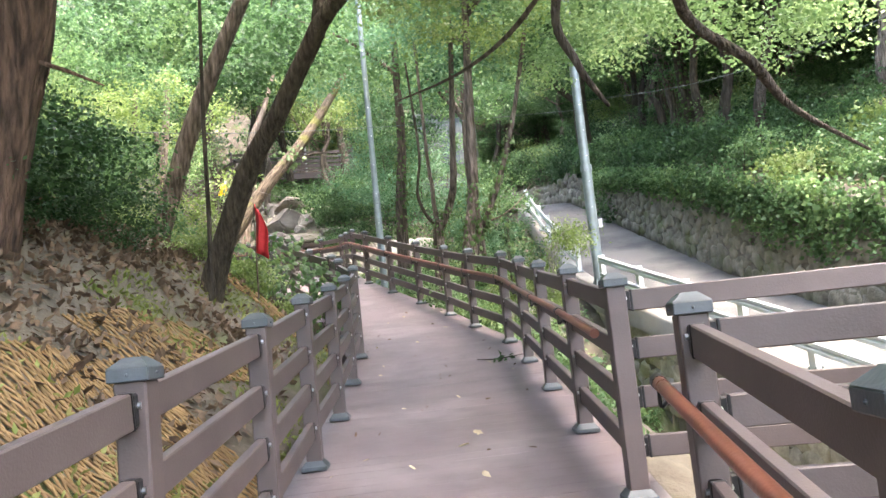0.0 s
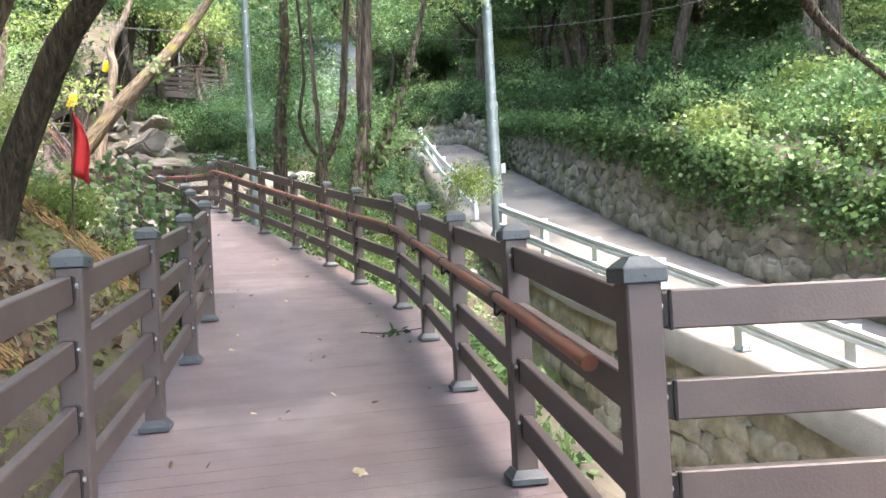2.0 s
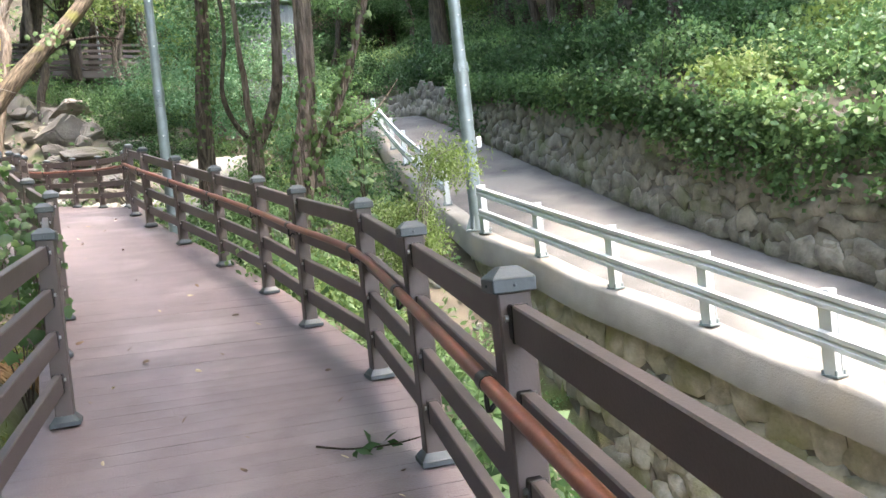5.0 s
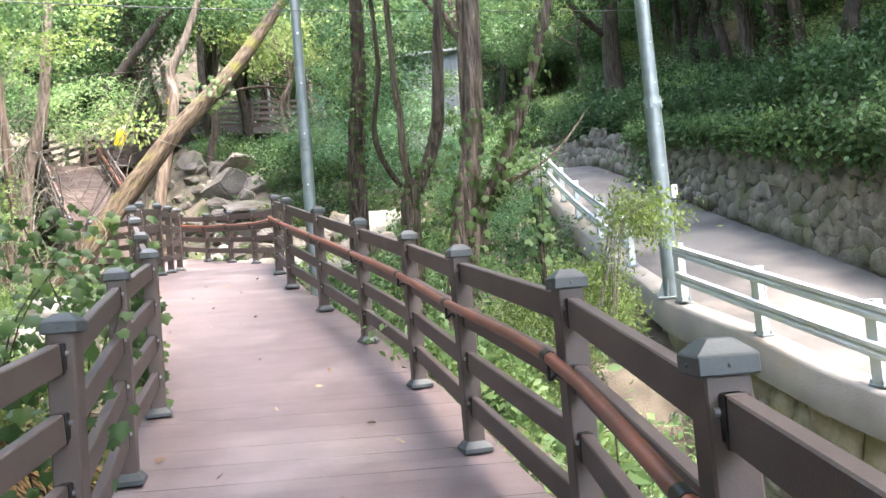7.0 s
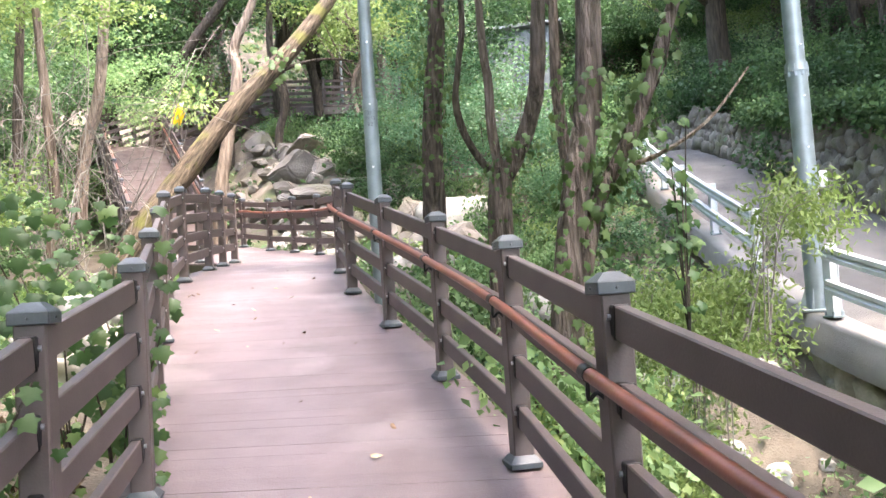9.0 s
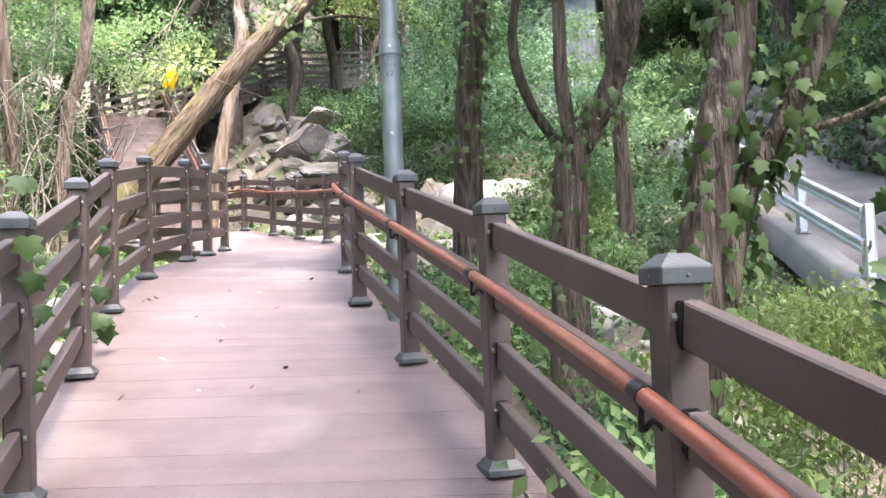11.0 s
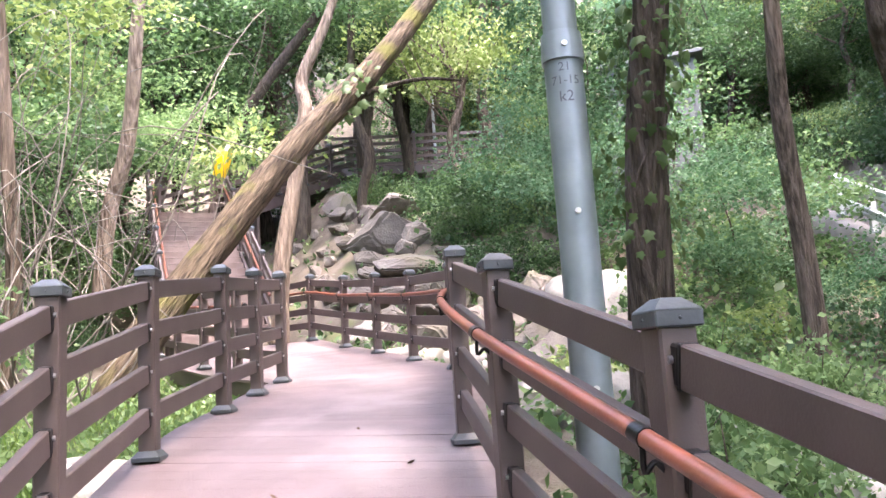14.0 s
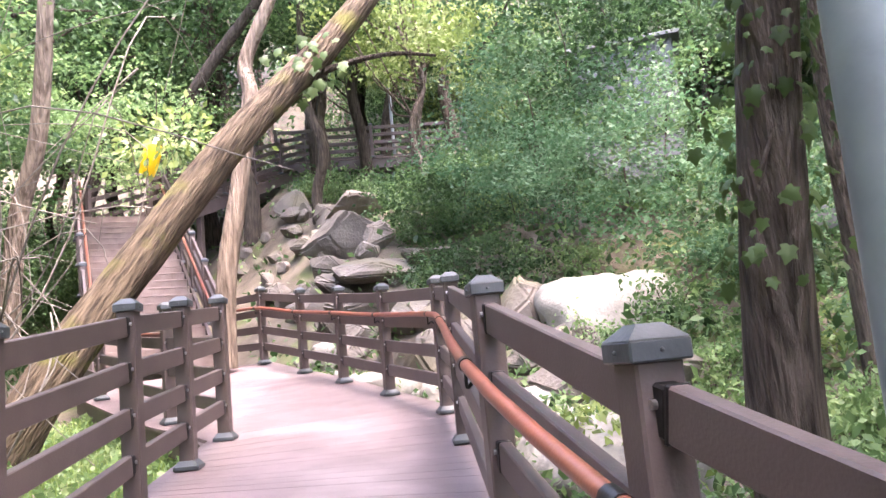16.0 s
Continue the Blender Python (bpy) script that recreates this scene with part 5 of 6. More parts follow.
l = [(-0.97, 15.94, 3.58), (-0.78, 15.91, 3.88), (-0.65, 15.85, 4.19), (-0.58, 15.76, 4.5), (-0.5, 15.75, 5.4), (-0.3, 15.9, 8.0)]
stem(t, l, [0.085, 0.075, 0.07, 0.045], B_BROWN, 7, 12, "main_limb")
ivy_on(t, [(-1.06, 15.9, 1.7), (-1.05, 15.95, 2.6), (-1.0, 15.93, 3.5), (-0.78, 15.91, 3.88)], 0.12, 230, 3, 0.075)
high_crown(t, (-0.7, 16.0, 8.2), 2, 0.85)
# limbs and crowns added above the view to dim the road side
for k, (x, y, z, sc) in enumerate(((1.0, 18.2, 9.6, 1.05), (3.0, 19.2, 10.2, 1.1), (2.6, 22.0, 10.6, 1.1))):
    stem(t, [(-0.4, 15.85, 7.4), ((x - 0.4) / 2, (y + 15.85) / 2, 8.8), (x, y, z)], [0.05, 0.04, 0.015], B_BROWN, 60 + k, 8, 'limb')
    high_crown(t, (x, y, z), (3, 0, 4)[k], sc)

t = thing("tree", "straight rough-barked tree wrapped in large ivy leaves", "tree")
a = [(-2.25, 18.45, 2.4), (-2.22, 18.35, 3.6), (-2.13, 18.2, 4.73), (-1.97, 18.05, 6.0), (-1.9, 18.0, 9.0)]
stem(t, a, [0.17, 0.145, 0.125, 0.1, 0.06], B_BROWN, 8)
ivy_on(t, a[1:], 0.14, 300, 4, 0.088, 0.12, 0.75)
high_crown(t, (-1.8, 18.2, 8.4), 4, 0.9)
# extra crowns overhead, added to keep sun off the far boards
for k, (x, y, z, sc) in enumerate(((-4.3, 17.4, 9.2, 0.8), (-3.2, 21.5, 9.8, 0.9))):
    stem(t, [(-1.9, 18.0, 7.6), ((x - 1.9) / 2, (y + 18) / 2, 8.6), (x, y, z)], [0.05, 0.035, 0.012], B_BROWN, 70 + k, 8, 'limb')
    high_crown(t, (x, y, z), (0, 4)[k], sc)

t = thing("leaning_tree", "thick mossy tree trunk leaning across above the fence", "tree")
a = [(-8.45, 20.5, 2.9), (-8.12, 20.79, 3.75), (-7.61, 21.42, 4.87), (-6.9, 22.29, 6.26), (-6.14, 23.2, 7.51), (-5.54, 23.96, 8.7), (-4.7, 25.0, 10.5)]
stem(t, a, [0.235, 0.215, 0.2, 0.185, 0.165, 0.14, 0.1], B_LOG, 9, 26)
stem(t, [(-6.5, 22.8, 6.95), (-6.0, 23.2, 7.25), (-5.4, 23.4, 7.35), (-4.9, 23.6, 7.3)], [0.05, 0.035, 0.015], B_DARK, 10, 8, "branch")
high_crown(t, (-4.6, 25.2, 10.4), 2, 0.8)
rs = np.random.RandomState(4)
me = shaped_leaves("ivy_leaves", [np.array((-6.3, 22.95, 7.2)) + rs.normal(size=3) * 0.18 for k in range(60)], 0.1 + 0.08 * rs.rand(60), [(0.3, -1, 0.4)] * 60, rs, LOBES)
mesh_part("ivy_leaves", me, L_IVY, t, "pale leaves on the trunk")
me = leaves_mesh("twig_leaves", np.array((-8.2, 23.2, 6.75)) + np.random.RandomState(2).normal(size=(260, 3)) * [0.4, 0.3, 0.16], 0.12, np.random.RandomState(2))
mesh_part("twig_leaves", me, L_YEL, t)

t = thing("tree", "pale crooked trunk behind the leaning tree", "tree")
stem(t, [(-8.75, 24.95, 3.9), (-8.69, 24.99, 5.19), (-8.51, 25.16, 6.51), (-8.31, 25.33, 7.89), (-8.45, 25.5, 8.6), (-8.01, 25.63, 9.6), (-7.6, 25.9, 11)], [0.16, 0.14, 0.125, 0.12, 0.1, 0.06], B_PALE, 11)
high_crown(t, (-7.6, 26, 11.3), 0, 0.8)
t = thing("tree", "slim dark curved tree on the rocky slope", "tree")
stem(t, [(-10.6, 32.5, 6.2), (-10.54, 32.46, 7.93), (-10.26, 32.38, 9.04), (-10.5, 32.11, 10.32), (-10.39, 31.88, 12.0), (-10.2, 31.8, 14)], [0.15, 0.13, 0.12, 0.08], B_DARK, 12, 10)
high_crown(t, (-10, 31.9, 13.6), 3, 0.9)
t = thing("tree", "dark slanting tree above the stairs", "tree")
stem(t, [(-14.3, 31.1, 7.5), (-13.68, 31.2, 9.68), (-12.79, 31.27, 11.03), (-11.41, 31.47, 12.64), (-10.4, 31.6, 13.8)], [0.2, 0.17, 0.14, 0.09], B_DARK, 13, 10)
high_crown(t, (-11, 31.6, 14), 4, 1.0)
for k, (pp, rr) in enumerate((([(-11.6, 24.0, 4.6), (-11.39, 23.98, 6.21), (-10.94, 23.93, 7.45), (-10.58, 23.75, 9.4), (-10.4, 23.7, 11.5)], 0.15), ([(-8.9, 19.6, 3.0), (-8.7, 19.6, 4.28), (-8.65, 19.5, 5.3), (-8.75, 19.4, 7.5)], 0.1), ([(-10.2, 20.6, 3.6), (-10.1, 20.5, 6.0), (-9.8, 20.4, 9.0)], 0.1))):
    t = thing("tree", "grey-brown trunk among dry brush by the stairs", "tree", "trunks by the stairs")
    stem(t, pp, [rr, rr * 0.85, rr * 0.6], B_PALE if k < 2 else B_BROWN, 14 + k, 10)
    high_crown(t, (pp[-1][0], pp[-1][1], pp[-1][2] + 0.6), (1, 5, 0)[k], 0.75)
t = thing("tree", "thin leaning trunk beside the creek", "tree")
stem(t, [(-0.8, 23.4, 3.2), (-0.83, 23.34, 4.47), (-0.9, 23.1, 5.88), (-0.89, 22.93, 7.0), (-0.8, 22.9, 9)], [0.14, 0.12, 0.1, 0.07], B_BROWN, 19, 10)
high_crown(t, (-0.8, 23, 9), 0, 0.8)
# far-reaching limbs with crowns, added as a shade over the stream
for k, (x, y, z, sc) in enumerate(((-3.6, 25.4, 11.6, 1.0), (-6.2, 28.0, 12.6, 1.1), (-2.6, 28.8, 12.6, 1.1))):
    stem(t, [(-0.85, 22.95, 7.6), ((x - 0.8) / 2, (y + 23) / 2, z - 1.2), (x, y, z)], [0.06, 0.045, 0.015], B_BROWN, 110 + k, 8, "limb")
    high_crown(t, (x, y, z), (0, 4, 2)[k % 3], sc)
t = thing("tree", "ivy-clad dark tree standing on the road wall", "tree")
a = [(6.05, 24.8, 4.9), (5.95, 24.85, 6.5), (5.85, 24.9, 8.5), (5.7, 24.9, 11)]
stem(t, a, [0.24, 0.2, 0.16], B_DARK, 20, 10)
ivy_on(t, a, 0.2, 300, 9, 0.13, 0.25, 1.0)
high_crown(t, (5.7, 24.9, 11), 3, 1.0)

t = thing("tree", "thick dark tree spreading its limbs above the far wall", "tree")
stem(t, [(3.1, 31.8, 7.6), (3.0, 31.7, 9.6), (3.1, 31.6, 11.0), (3.5, 31.4, 14.0)], [0.34, 0.28, 0.22, 0.14], B_DARK, 130, 12)
stem(t, [(2.98, 31.7, 10.0), (2.3, 31.4, 10.6), (1.6, 31.0, 11.4), (0.9, 30.6, 12.2)], [0.14, 0.11, 0.08, 0.03], B_DARK, 131, 9, "limb")
stem(t, [(3.05, 31.65, 10.6), (2.6, 31.2, 11.8), (2.3, 30.9, 13.2)], [0.12, 0.09, 0.04], B_DARK, 132, 9, "limb")
high_crown(t, (3.4, 31.4, 13.8), 3, 1.1)
high_crown(t, (0.9, 30.6, 12.8), 3, 0.8)
high_crown(t, (2.6, 28.6, 11.6), 3, 0.9)

t = thing("tree", "dark smooth tree leaning over the boardwalk", "tree")
a = [(-2.75, 8.45, 1.7), (-2.48, 8.36, 2.42), (-1.98, 8.21, 3.42), (-1.58, 8.11, 3.92), (-1.17, 8.0, 4.52), (-0.78, 7.9, 4.99), (0.2, 7.7, 5.6), (1.4, 7.4, 6.0)]
stem(t, a, [0.17, 0.125, 0.11, 0.1, 0.09, 0.075, 0.045], B_DARK, 22)
stem(t, [(-1.0, 7.95, 4.7), (-0.9, 8.1, 5.6), (-0.6, 8.2, 7.0)], [0.08, 0.06, 0.03], B_DARK, 23, 10, "limb")
high_crown(t, (-0.4, 8.3, 6.9), 0, 0.85)
high_crown(t, (1.7, 7.6, 6.3), 1, 0.75)
t = thing("pine_tree", "thick pine trunk with plated reddish-brown bark", "tree")
stem(t, [(-3.22, 5.5, 1.9), (-3.05, 5.5, 2.7), (-2.86, 5.5, 3.5), (-2.66, 5.5, 4.3), (-2.3, 5.4, 6.2), (-2.0, 5.2, 9)], [0.26, 0.23, 0.21, 0.2, 0.13], B_PINE, 24, 22)
stem(t, [(-2.75, 5.5, 3.9), (-2.4, 5.5, 3.75), (-2.1, 5.6, 3.6)], [0.025, 0.018, 0.006], B_PINE, 25, 7, "dead_branch")
high_crown(t, (-2.0, 5.2, 9), 3, 0.9)
# crowns added high up to shade the left bank and near boards
for k, (x, y, z, sc) in enumerate(((-0.4, 2.4, 7.4, 0.8), (0.3, 0.2, 7.8, 0.9), (-0.6, -2.2, 7.6, 0.9), (-0.9, 4.9, 8.0, 0.8), (0.7, 4.2, 9.0, 0.8), (-2.9, 2.6, 7.6, 0.9), (-3.6, 7.4, 8.2, 0.9), (-4.6, 4.6, 8.4, 0.9), (-2.6, -0.4, 7.4, 0.9), (-1.8, 8.6, 8.6, 0.8))):
    stem(t, [(-2.2, 5.3, 7.2), ((x - 2.2) / 2, (y + 5.3) / 2, z - 0.3), (x, y, z)], [0.07, 0.05, 0.015], B_PINE, 90 + k, 8, "limb")
    high_crown(t, (x, y, z), (1, 5, 0)[k % 3] if x > -2 else 3, sc)
t = thing("tree", "thin green-stemmed sapling on the bank", "tree")
stem(t, [(-1.8, 6.6, 1.9), (-1.73, 6.52, 2.55), (-1.67, 6.42, 3.54), (-1.6, 6.4, 5)], [0.022, 0.02, 0.014], B_DARK, 26, 8)
high_crown(t, (-1.6, 6.4, 5.4), 4, 0.4)
t = thing("tree", "slanting grey trunk on the hillside", "tree")
stem(t, [(-4.3, 10.6, 3.2), (-3.7, 10.8, 5.0), (-3.0, 11, 6.6), (-2.2, 11.2, 8.2)], [0.14, 0.12, 0.09], B_BROWN, 27, 10)
high_crown(t, (-2.2, 11.2, 8.0), 5, 0.8)
# added limb and crowns out of view, shading lamp pole and boards
stem(t, [(-2.2, 11.2, 8.2), (-3.0, 13.0, 8.6), (-3.7, 14.6, 8.2)], [0.06, 0.04, 0.015], B_BROWN, 33, 8, "limb")
high_crown(t, (-4.5, 14.8, 8.0), 3, 0.8)
high_crown(t, (-6.0, 13.5, 8.3), 0, 0.7)
# bare limbs over the boardwalk, from a tree on the creek bank behind
t = thing("tree", "creek-side tree with drooping dark limbs", "tree")
stem(t, [(3.0, 1.2, -1.6), (2.95, 1.6, 1.0), (2.8, 2.2, 3.2), (2.5, 3.2, 4.6), (2.2, 4.4, 5.4)], [0.2, 0.17, 0.14, 0.09], B_DARK, 28, 12)
stem(t, [(2.7, 2.6, 3.8), (2.4, 4.4, 4.3), (2.36, 5.92, 3.71), (2.9, 6.25, 3.25), (3.23, 6.53, 2.92), (3.9, 6.87, 2.55)], [0.06, 0.05, 0.04, 0.012], B_DARK, 29, 9, "limb")
stem(t, [(2.5, 3.2, 4.6), (1.8, 4.3, 4.2), (1.41, 4.82, 3.4), (1.49, 4.87, 3.0), (1.66, 4.91, 2.7)], [0.04, 0.035, 0.03, 0.01], B_DARK, 30, 9, "limb")
stem(t, [(2.4, 3.6, 4.9), (1.9, 4.9, 4.4), (1.29, 5.77, 3.8), (0.71, 6.23, 3.53), (0.01, 6.65, 3.46)], [0.03, 0.025, 0.018, 0.006], B_DARK, 31, 8, "limb")
high_crown(t, (2.5, 4.6, 6.2), 1, 0.9)
high_crown(t, (3.4, 6.9, 5.0), 5, 0.55)
high_crown(t, (0.9, 6.6, 5.3), 1, 0.55)
high_crown(t, (2.4, 9.6, 5.2), 1, 0.5)
high_crown(t, (0.4, 9.8, 5.6), 5, 0.5)
high_crown(t, (3.9, 8.6, 4.6), 1, 0.5)
# more crowns overhead and behind the start, added to darken the deck
for k, (x, y, z, sc) in enumerate(((1.7, 7.4, 8.4, 0.8), (2.6, 9.4, 8.7, 0.8), (0.9, 10.4, 9.0, 0.8), (1.9, 0.6, 7.8, 0.8), (0.2, 12.4, 9.4, 0.8), (1.4, -2.2, 7.0, 0.9), (3.4, -0.6, 7.2, 0.9), (3.6, 3.0, 7.6, 0.8), (1.2, 3.4, 7.4, 0.7), (2.6, -5.0, 7.4, 1.0))):
    stem(t, [(2.5, 3.2, 4.6), ((x + 2.5) / 2, (y + 3.2) / 2, 6.8), (x, y, z)], [0.08, 0.05, 0.015], B_DARK, 80 + k, 8, 'limb')
    high_crown(t, (x, y, z), (1, 5, 0)[k % 3], sc)


# ---- small things ----
def heart_plant(x, y, z, n, spread, seed, size=0.13):
    rs = np.random.RandomState(seed)
    t = thing("climbing_plant", "large-leaved green climber pushing through the fence", "plant", "climbers", at=(x, y, z))
    pos = np.clip(rs.normal(size=(n, 3)), -1.5, 1.5) * spread
    pos[:, 0] = np.minimum(pos[:, 0], along(LEFT if x < 0 and y < 16 else RIGHT, pos[:, 1] + y) + (0.1 if x < 0 and y < 16 else 3) - x)
    face = np.column_stack([0.5 + 0.5 * rs.rand(n), -0.6 - 0.4 * rs.rand(n), 0.3 + 0.6 * rs.rand(n)])
    mesh_part("leaves", shaped_leaves("leaves", pos, size * (0.5 + 0.8 * rs.rand(n)), face, rs, LOBES * [1.25, 1.0]), L_CLIMB, t)
    for k in range(7):
        e = pos[rs.randint(n)]
        tube("stem", [(0, 0, -0.9), tuple(e * 0.4 + [0, 0, -0.3]), tuple(e)], [0.007, 0.004], B_DARK, t, 5, 3)


heart_plant(-2.45, 12.2, 2.2, 150, (0.14, 0.22, 0.36), 1, 0.078)
heart_plant(-3.2, 12.8, 2.55, 170, (0.3, 0.4, 0.45), 2, 0.08)
heart_plant(-2.9, 11.3, 2.6, 150, (0.3, 0.4, 0.35), 3, 0.08)
heart_plant(-3.9, 14.4, 2.75, 60, (0.15, 0.4, 0.3), 4, 0.1)
heart_plant(1.0, 9.4, 0.7, 60, (0.2, 0.5, 0.15), 5, 0.12)
heart_plant(0.45, 14.3, 3.0, 80, (0.07, 0.07, 0.42), 6, 0.08)
heart_plant(-1.75, 10.2, 2.0, 90, (0.2, 0.4, 0.25), 7, 0.08)


# arching pale-green shrub in front of the road pole
t = thing("arching_shrub", "arching yellow-green shrub leaning over the kerb", "bush")
rs = np.random.RandomState(6)
P = []
for k in range(74):
    if k < 62:
        x, y = -0.15 + 1.1 * rs.rand(), 15.5 + 2.0 * rs.rand()
        s = np.array([x, y, float(ground_z(x, y)) - 0.05])
        top = max(1.9, s[2] + 0.7) + 0.7 * rs.rand()
        e = np.array([x + 0.1 + 0.35 * rs.rand(), y + 0.3 * rs.normal(), top])
    else:
        s = np.array([0.95 + 0.25 * rs.rand(), 15.6 + 0.5 * rs.rand(), 2.0])
        e = np.array([1.45 + 0.4 * rs.rand(), 16.2 + 0.4 * rs.normal(), 3.05 + 0.4 * rs.rand()])
    m = s * 0.45 + e * 0.55 + np.array([-0.05, 0, 0.3 * (e[2] - s[2])])
    l = spline([s, m, e, e + np.array([0.22, 0.05, -0.3])], 6)
    if k % 4 == 0 or k > 62:
        tube("stem", [tuple(s), tuple(m), tuple(e)], [0.008, 0.003], B_TWIG, t, 5, 4)
    for q in range(130):
        P.append(l[int((1.0 if k < 62 else 0.8) * rs.rand() ** 0.8 * (len(l) - 1) + (0 if k < 62 else 0.2 * (len(l) - 1)))] + rs.normal(size=3) * [0.13, 0.13, 0.1])
mesh_part("leaves", leaves_mesh("leaves", np.array(P), 0.075, rs, 0.3, 0.9, 0.2), L_YEL, t)


def net_patch(name, label, xs, ys, step=0.055):
    """Jute netting lying on the bank: crossing cords that follow the ground."""
    t = thing(name, label, "netting", "jute netting")
    V, F, b = [], [], 0
    rs = np.random.RandomState(int(ys[0] * 10) % 97)
    (x0, x1), (y0, y1) = xs, ys
    for diag in (0, 1):
        n = int((y1 - y0 + (x1 - x0)) / step)
        for i in range(n):
            c = y0 - (x1 - x0) * 0.5 + i * step
            l = []
            for f in np.linspace(0, 1, 14):
                x = x0 + (x1 - x0) * f
                y = c + ((x - x0) if diag else -(x - x0) + (x1 - x0)) * 0.5 + 0.012 * rs.normal()
                if y0 <= y <= y1:
                    l.append((x, y, float(ground_z(x, y)) + 0.025 + 0.012 * math.sin(7 * x + 5 * y) + 0.006 * rs.normal()))
            if len(l) > 2:
                v, f4 = tube_arrays(np.array(l), [0.009], 4, 0, 0, False)
                V.append(v)
                F.append(f4 + b)
                b += len(v)
    me = raw_mesh("netting", np.vstack(V), np.vstack(F))
    return mesh_part("netting", me, M_NET, t)


net_patch("jute_net", "ochre jute erosion netting pegged on the bank", (-1.75, -0.7), (2.6, 4.9))
net_patch("jute_net", "ochre jute erosion netting beside the fence", (-2.1, -1.4), (4.9, 6.7), 0.07)
net_patch("jute_net", "sun-bleached jute netting behind the fence", (-2.9, -1.95), (9.2, 11.6), 0.07)

# red cloth on a stick
t = thing("red_flag", "small red cloth hanging from a stick on the bank", "flag", at=(-2.42, 9.35, 2.28))
tube("stick", [(0, 0, -0.45), (0.03, 0, 1.0)], [0.012, 0.008], B_BROWN, t, 7, 1)
vs, fs = [], []
for i in range(9):
    for j in range(7):
        u, v = i / 8, j / 6
        w = 0.17 * (0.12 + 0.88 * math.sin(min(1.0, 0.12 + 1.25 * u) * 1.9))
        vs.append((0.03 + w * v, 0.03 * math.sin(9 * v + 3 * u) + 0.02 * math.sin(5 * u), 0.98 - 0.62 * u - 0.1 * v))
for i in range(8):
    for j in range(6):
        a = i * 7 + j
        fs.append((a, a + 1, a + 8, a + 7))
me = raw_mesh("cloth", vs, fs)
c = mesh_part("cloth", me, M_RED, t, smooth=True)
md = c.modifiers.new("thick", "SOLIDIFY")
md.thickness = 0.004


def trap(x, y, z, s=1.0):
    t = thing("insect_trap", "yellow plastic sleeve hanging from a branch", "trap", "yellow traps", at=(x, y, z))
    ln = spline([(0.07 * s, 0, 0.17 * s), (0, 0, 0), (-0.08 * s, 0, -0.2 * s)], 5)
    vs, fs = tube_arrays(ln, [0.085 * s, 0.11 * s, 0.11 * s, 0.095 * s], 14, 0.05, 2)
    mesh_part("sleeve", quads_to_mesh("sleeve", vs, fs), M_YELLOW, t, smooth=True)
    tube("neck", [(0.07 * s, 0, 0.16 * s), (0.1 * s, 0, 0.26 * s)], [0.04 * s, 0.03 * s], M_GUARD, t, 10, 1, label="white neck")
    tube("cord", [(0.1 * s, 0, 0.25 * s), (0.12 * s, 0, 0.9 * s)], [0.006], B_DARK, t, 5, 1)


trap(-8.63, 23.27, 6.58)
trap(-9.4, 27.5, 8.6, 0.9)

# dry brush and vines left of the stairs
t = thing("dry_brush", "tangle of bare dry vines and twigs", "brush")
rs = np.random.RandomState(16)
for k in range(90):
    u, d = rs.rand(), 0.8 + 1.4 * rs.rand()
    x, y = -6.8 - 5.0 * u - 0.64 * d, 20.1 + 4.1 * u - 0.77 * d
    z = float(ground_z(x, y))
    e = np.array([x + rs.normal() * 1.4, y + rs.normal() * 0.8, z + 1.0 + 3.6 * rs.rand()])
    tube("vine", [(x, y, z - 0.1), tuple((np.array([x, y, z]) + e) / 2 + rs.normal(size=3) * 0.5), tuple(e), tuple(e + rs.normal(size=3) * [0.9, 0.6, 0.6] - [0, 0, 0.7])], [0.013, 0.008, 0.004], B_TWIG, t, 4, 5)

# overhead wires
def wire(pts):
    w = tube("overhead_wire", pts, [0.006], M_CAP, None, 5, 10)
    tagged(w, "thin grey overhead wire strung through the trees", "wire", "overhead wires")


wire([(-14, 9, 6.5), (-5, 13, 5.4), (2.25, 18.95, 6.4)])
wire([(2.25, 18.95, 6.6), (6, 12, 5.2), (14, 4, 7)])

# fallen leaves on the boards
LEAF = []
for k in range(4):
    rs = np.random.RandomState(k)
    me = shaped_leaves("fallen_leaf", [(0, 0, 0.012)], [0.09], [(0, 0, 1)], rs, HEART * [0.3 + 0.09 * k, 1])
    me.materials.append(M_LITTER if k % 2 else M_PALELEAF)
    LEAF.append(me)
rs = np.random.RandomState(77)
for k in range(85):
    y = 1.2 + 17 * rs.rand() ** 1.5
    l, r = float(along(LEFT, y)), float(along(RIGHT, y))
    f = rs.beta(0.8, 1.2)
    x = l + 0.1 + (r - l - 0.2) * f
    s = 0.4 + 0.55 * rs.rand()
    ob = new("fallen_leaf", LEAF[rs.randint(4)])
    tagged(ob, "dry fallen leaf lying on the boards", "leaf", "fallen leaves")
    ob.matrix_basis = Matrix.Translation((x, y, float(deck_z(x, y)) + 0.012)) @ Matrix.Rotation(0.14, 4, "X") @ Matrix.Rotation(rs.rand() * 6.28, 4, "Z") @ Matrix.Diagonal((s, s, s, 1))
# twig on the boards
t = thing("fallen_twig", "broken twig with wilted leaves on the boards", "twig", at=(0.45, 8.75, float(deck_z(0.45, 8.75)) + 0.01))
tube("twig", [(-0.2, 0.1, 0.03), (0, 0, 0.02), (0.25, -0.05, 0.04), (0.5, 0.05, 0.07)], [0.006, 0.003], B_DARK, t, 5, 4)
me = leaves_mesh("twig_leaves", np.array([(0.02 * i, 0.01 * i - 0.05, 0.03) for i in range(9)]), 0.1, np.random.RandomState(1), 0.2, 0, 0.2)
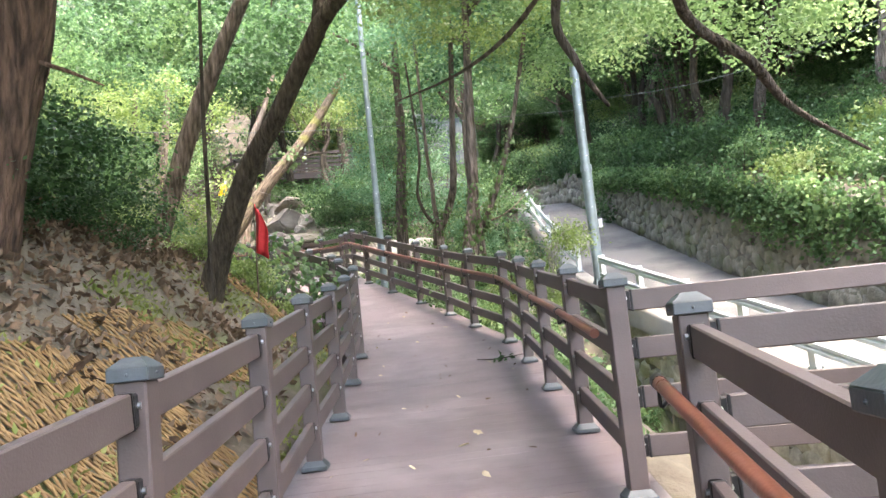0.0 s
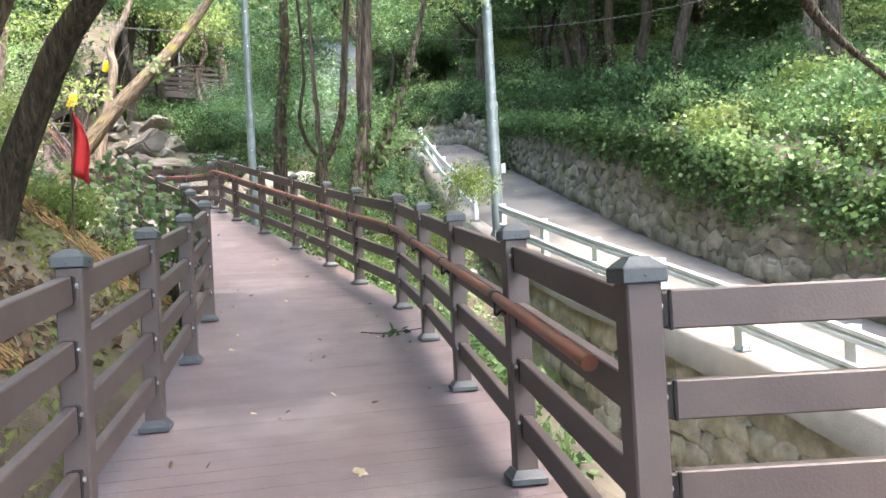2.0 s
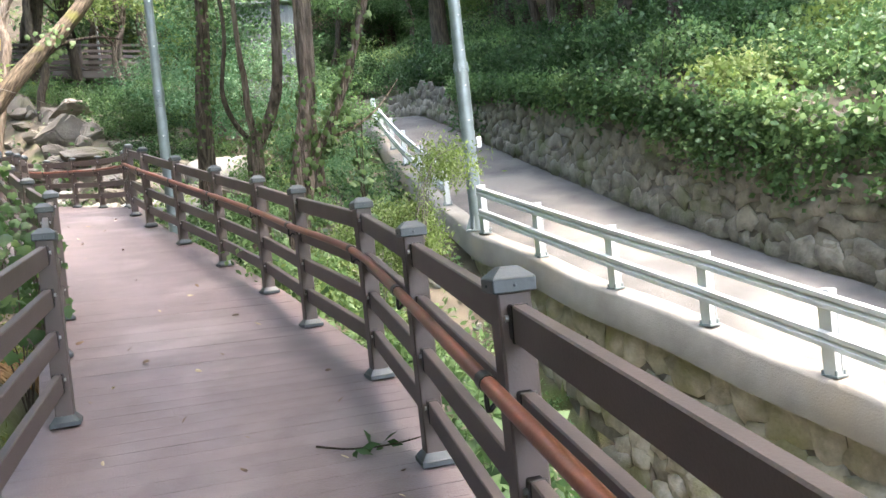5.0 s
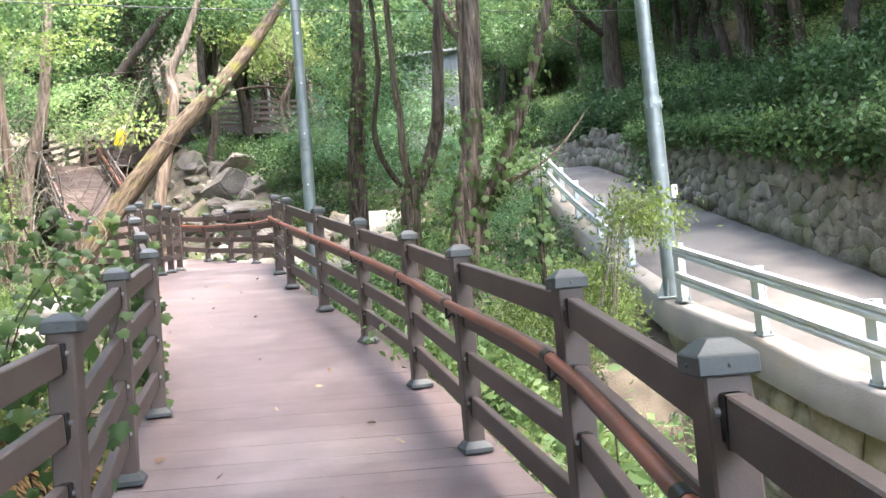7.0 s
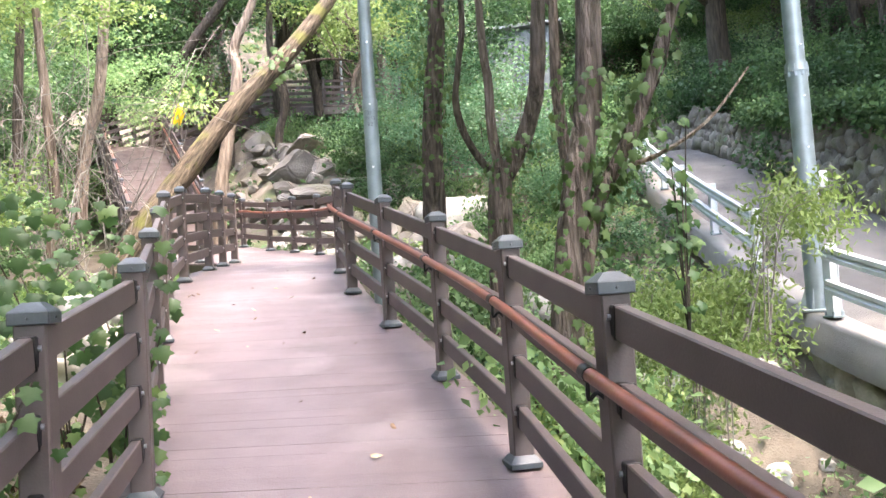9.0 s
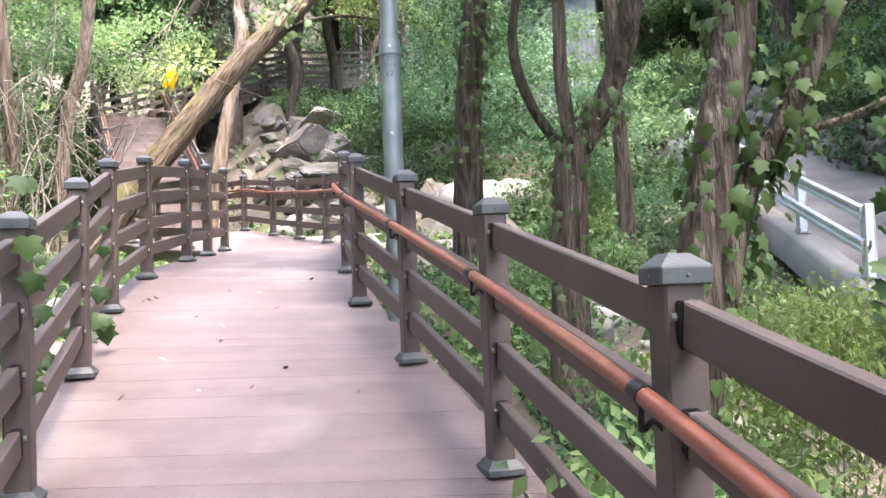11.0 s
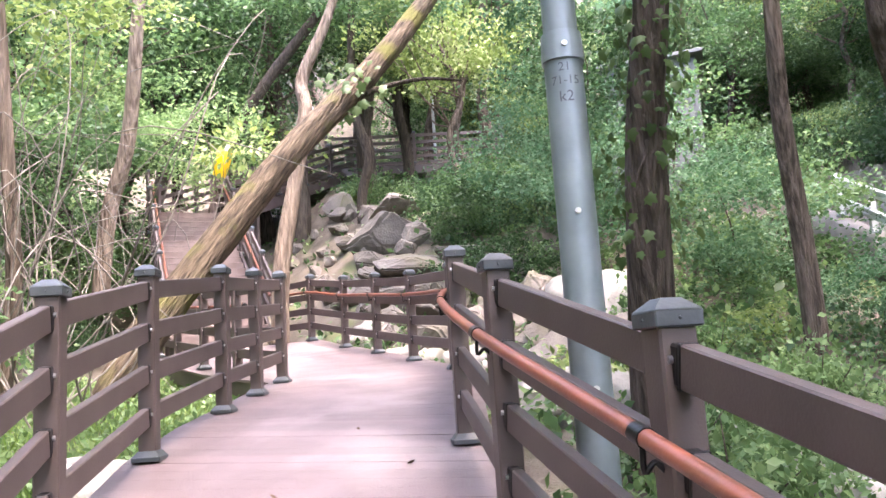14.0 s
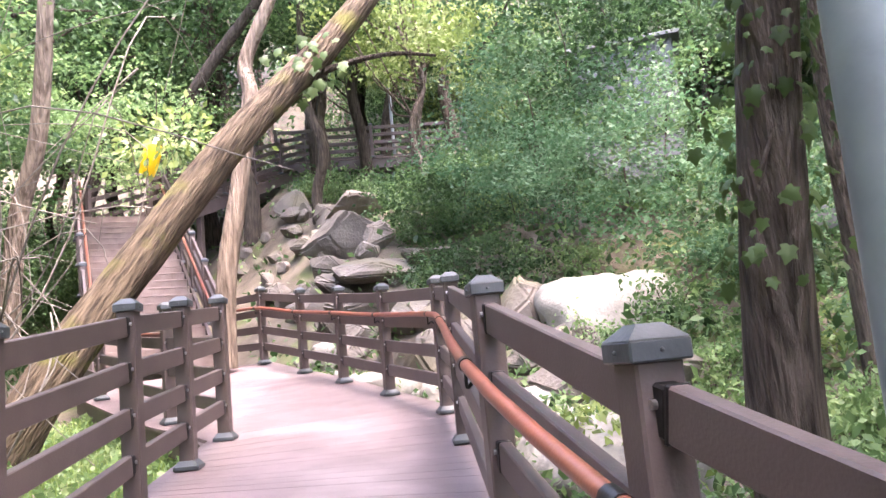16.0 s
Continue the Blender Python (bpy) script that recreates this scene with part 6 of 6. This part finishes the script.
mesh_part("twig_leaves", me, L_DARK, t)


# ---- pieces: walls and boards ----
stone_wall("wall_road", "rough brown-grey stone retaining wall overgrown with ivy", WALL, 3.5, 35.4, lambda y: float(road_z(y)), lambda y: float(road_z(y)) + wall_h(y), WALL_STONES, 0.33, 1, 1, deep=0.55)
stone_wall("wall_creek", "pale mossy rubble wall carrying the road above the creek", GUARD, 4, 19.5, lambda y: float(road_z(y)) - (2.7 if y < 15.5 else 1.9), lambda y: float(road_z(y)) - 0.36, CREEK_STONES, 0.42, 2, 1, 0.06, 260)

def deck_edges():
    """Pairs of points left and right along the boards, about a board's width apart."""
    l = [(x - 0.16, y) for x, y in LEFT] + [(x - 0.12, y - 0.12) for x, y in LEFT2[1:]]
    r = [(x + 0.16, y) for x, y in RIGHT[:17]] + [(x + 0.14, y + 0.1) for x, y in RIGHT[17:]]
    def even(line, n):
        p = np.array(line)
        d = np.concatenate([[0], np.cumsum(np.linalg.norm(np.diff(p, axis=0), axis=1))])
        return d, p
    # the two sides are walked in step by their share of the way between matching marks
    marks_l, marks_r = [(0.75, -6), (-0.26, 3.68), (-1.25, 9.55), (-3.73, 14.65), (-5.49, 18.6), (-6.1, 20.51), (-10.65, 24.3)], [(2.0, -6), (1.49, 4.13), (0.568, 9.89), (-1.948, 15.29), (-3.6, 18.75), (-4.9, 21.85), (-9.45, 26.15)]
    res = []
    for k in range(len(marks_l) - 1):
        def seg(line, a, b):
            ys = [p[1] for p in line]
            inner = [p for p in line if a[1] + 0.05 < p[1] < b[1] - 0.05]
            fa = (float(np.interp(a[1], ys, [p[0] for p in line])), a[1])
            fb = (float(np.interp(b[1], ys, [p[0] for p in line])), b[1])
            return even([fa, *inner, fb], 0)
        dl, pl = seg(l, marks_l[k], marks_l[k + 1])
        dr, pr = seg(r, marks_r[k], marks_r[k + 1])
        n = max(1, round((dl[-1] + dr[-1]) / 2 / 0.145))
        for i in range(n):
            f = i / n
            res.append(tuple((np.interp(f * d[-1], d, p[:, 0]), np.interp(f * d[-1], d, p[:, 1])) for d, p in ((dl, pl), (dr, pr))))
    res.append(((l[-1][0], l[-1][1]), (r[-1][0], r[-1][1])))
    return res


floor = thing("deck_floor", "brown composite boardwalk boards with dust and fallen leaves", "boardwalk", kind="structure")
edges = deck_edges()
rs = np.random.RandomState(9)
for (l0, r0), (l1, r1) in zip(edges[:-1], edges[1:]):
    bm = bmesh.new()
    dz = 0.0004 * rs.normal()
    ring = []
    for dep in (0.0, -0.03):
        for (a, s) in ((l0, 1), (r0, 1), (r1, -1), (l1, -1)):
            o = l1 if a is l0 else r1 if a is r0 else r0 if a is r1 else l0
            v = Vector((o[0] - a[0], o[1] - a[1], 0))
            v = v.normalized() * min(0.0022, v.length * 0.1)
            ring.append(bm.verts.new((a[0] + v.x, a[1] + v.y, float(deck_z(a[0], a[1])) + dep + dz)))
    bm.faces.new(ring[:4])
    bm.faces.new(ring[4:][::-1])
    for i in range(4):
        j = (i + 1) % 4
        bm.faces.new((ring[j], ring[i], ring[i + 4], ring[j + 4]))
    bmesh.ops.recalc_face_normals(bm, faces=bm.faces)
    part("plank", bm, M_PLANK, floor)
# edge beams and legs under the boards
for line in ([e[0] for e in edges], [e[1] for e in edges]):
    bm = bmesh.new()
    prev = None
    for i, (x, y) in enumerate(line[::5]):
        z = float(deck_z(x, y))
        k = 1 if line[0][0] > 1 else -1
        q = [bm.verts.new((x + dx, y, z + dzz)) for dx, dzz in ((-0.04 * k, -0.034), (-0.04 * k, -0.24), (-0.1 * k, -0.24), (-0.1 * k, -0.034))]
        if prev:
            for a in range(4):
                b = (a + 1) % 4
                bm.faces.new((prev[a], prev[b], q[b], q[a]))
        prev = q
    bmesh.ops.recalc_face_normals(bm, faces=bm.faces)
    part("edge_beam", bm, M_RAIL, floor, "dark brown edge beam")
side = thing("platform_floor", "small brown side platform beside the boardwalk", "platform", kind="structure")
for i in range(10):
    y = 2.67 + 0.146 * i
    z = float(deck_z(1.6, y))
    part("plank", box_bm(1.4, 0.142, 0.03, 0.002, (2.42, y + 0.07, z - 0.015)), M_PLANK, side)
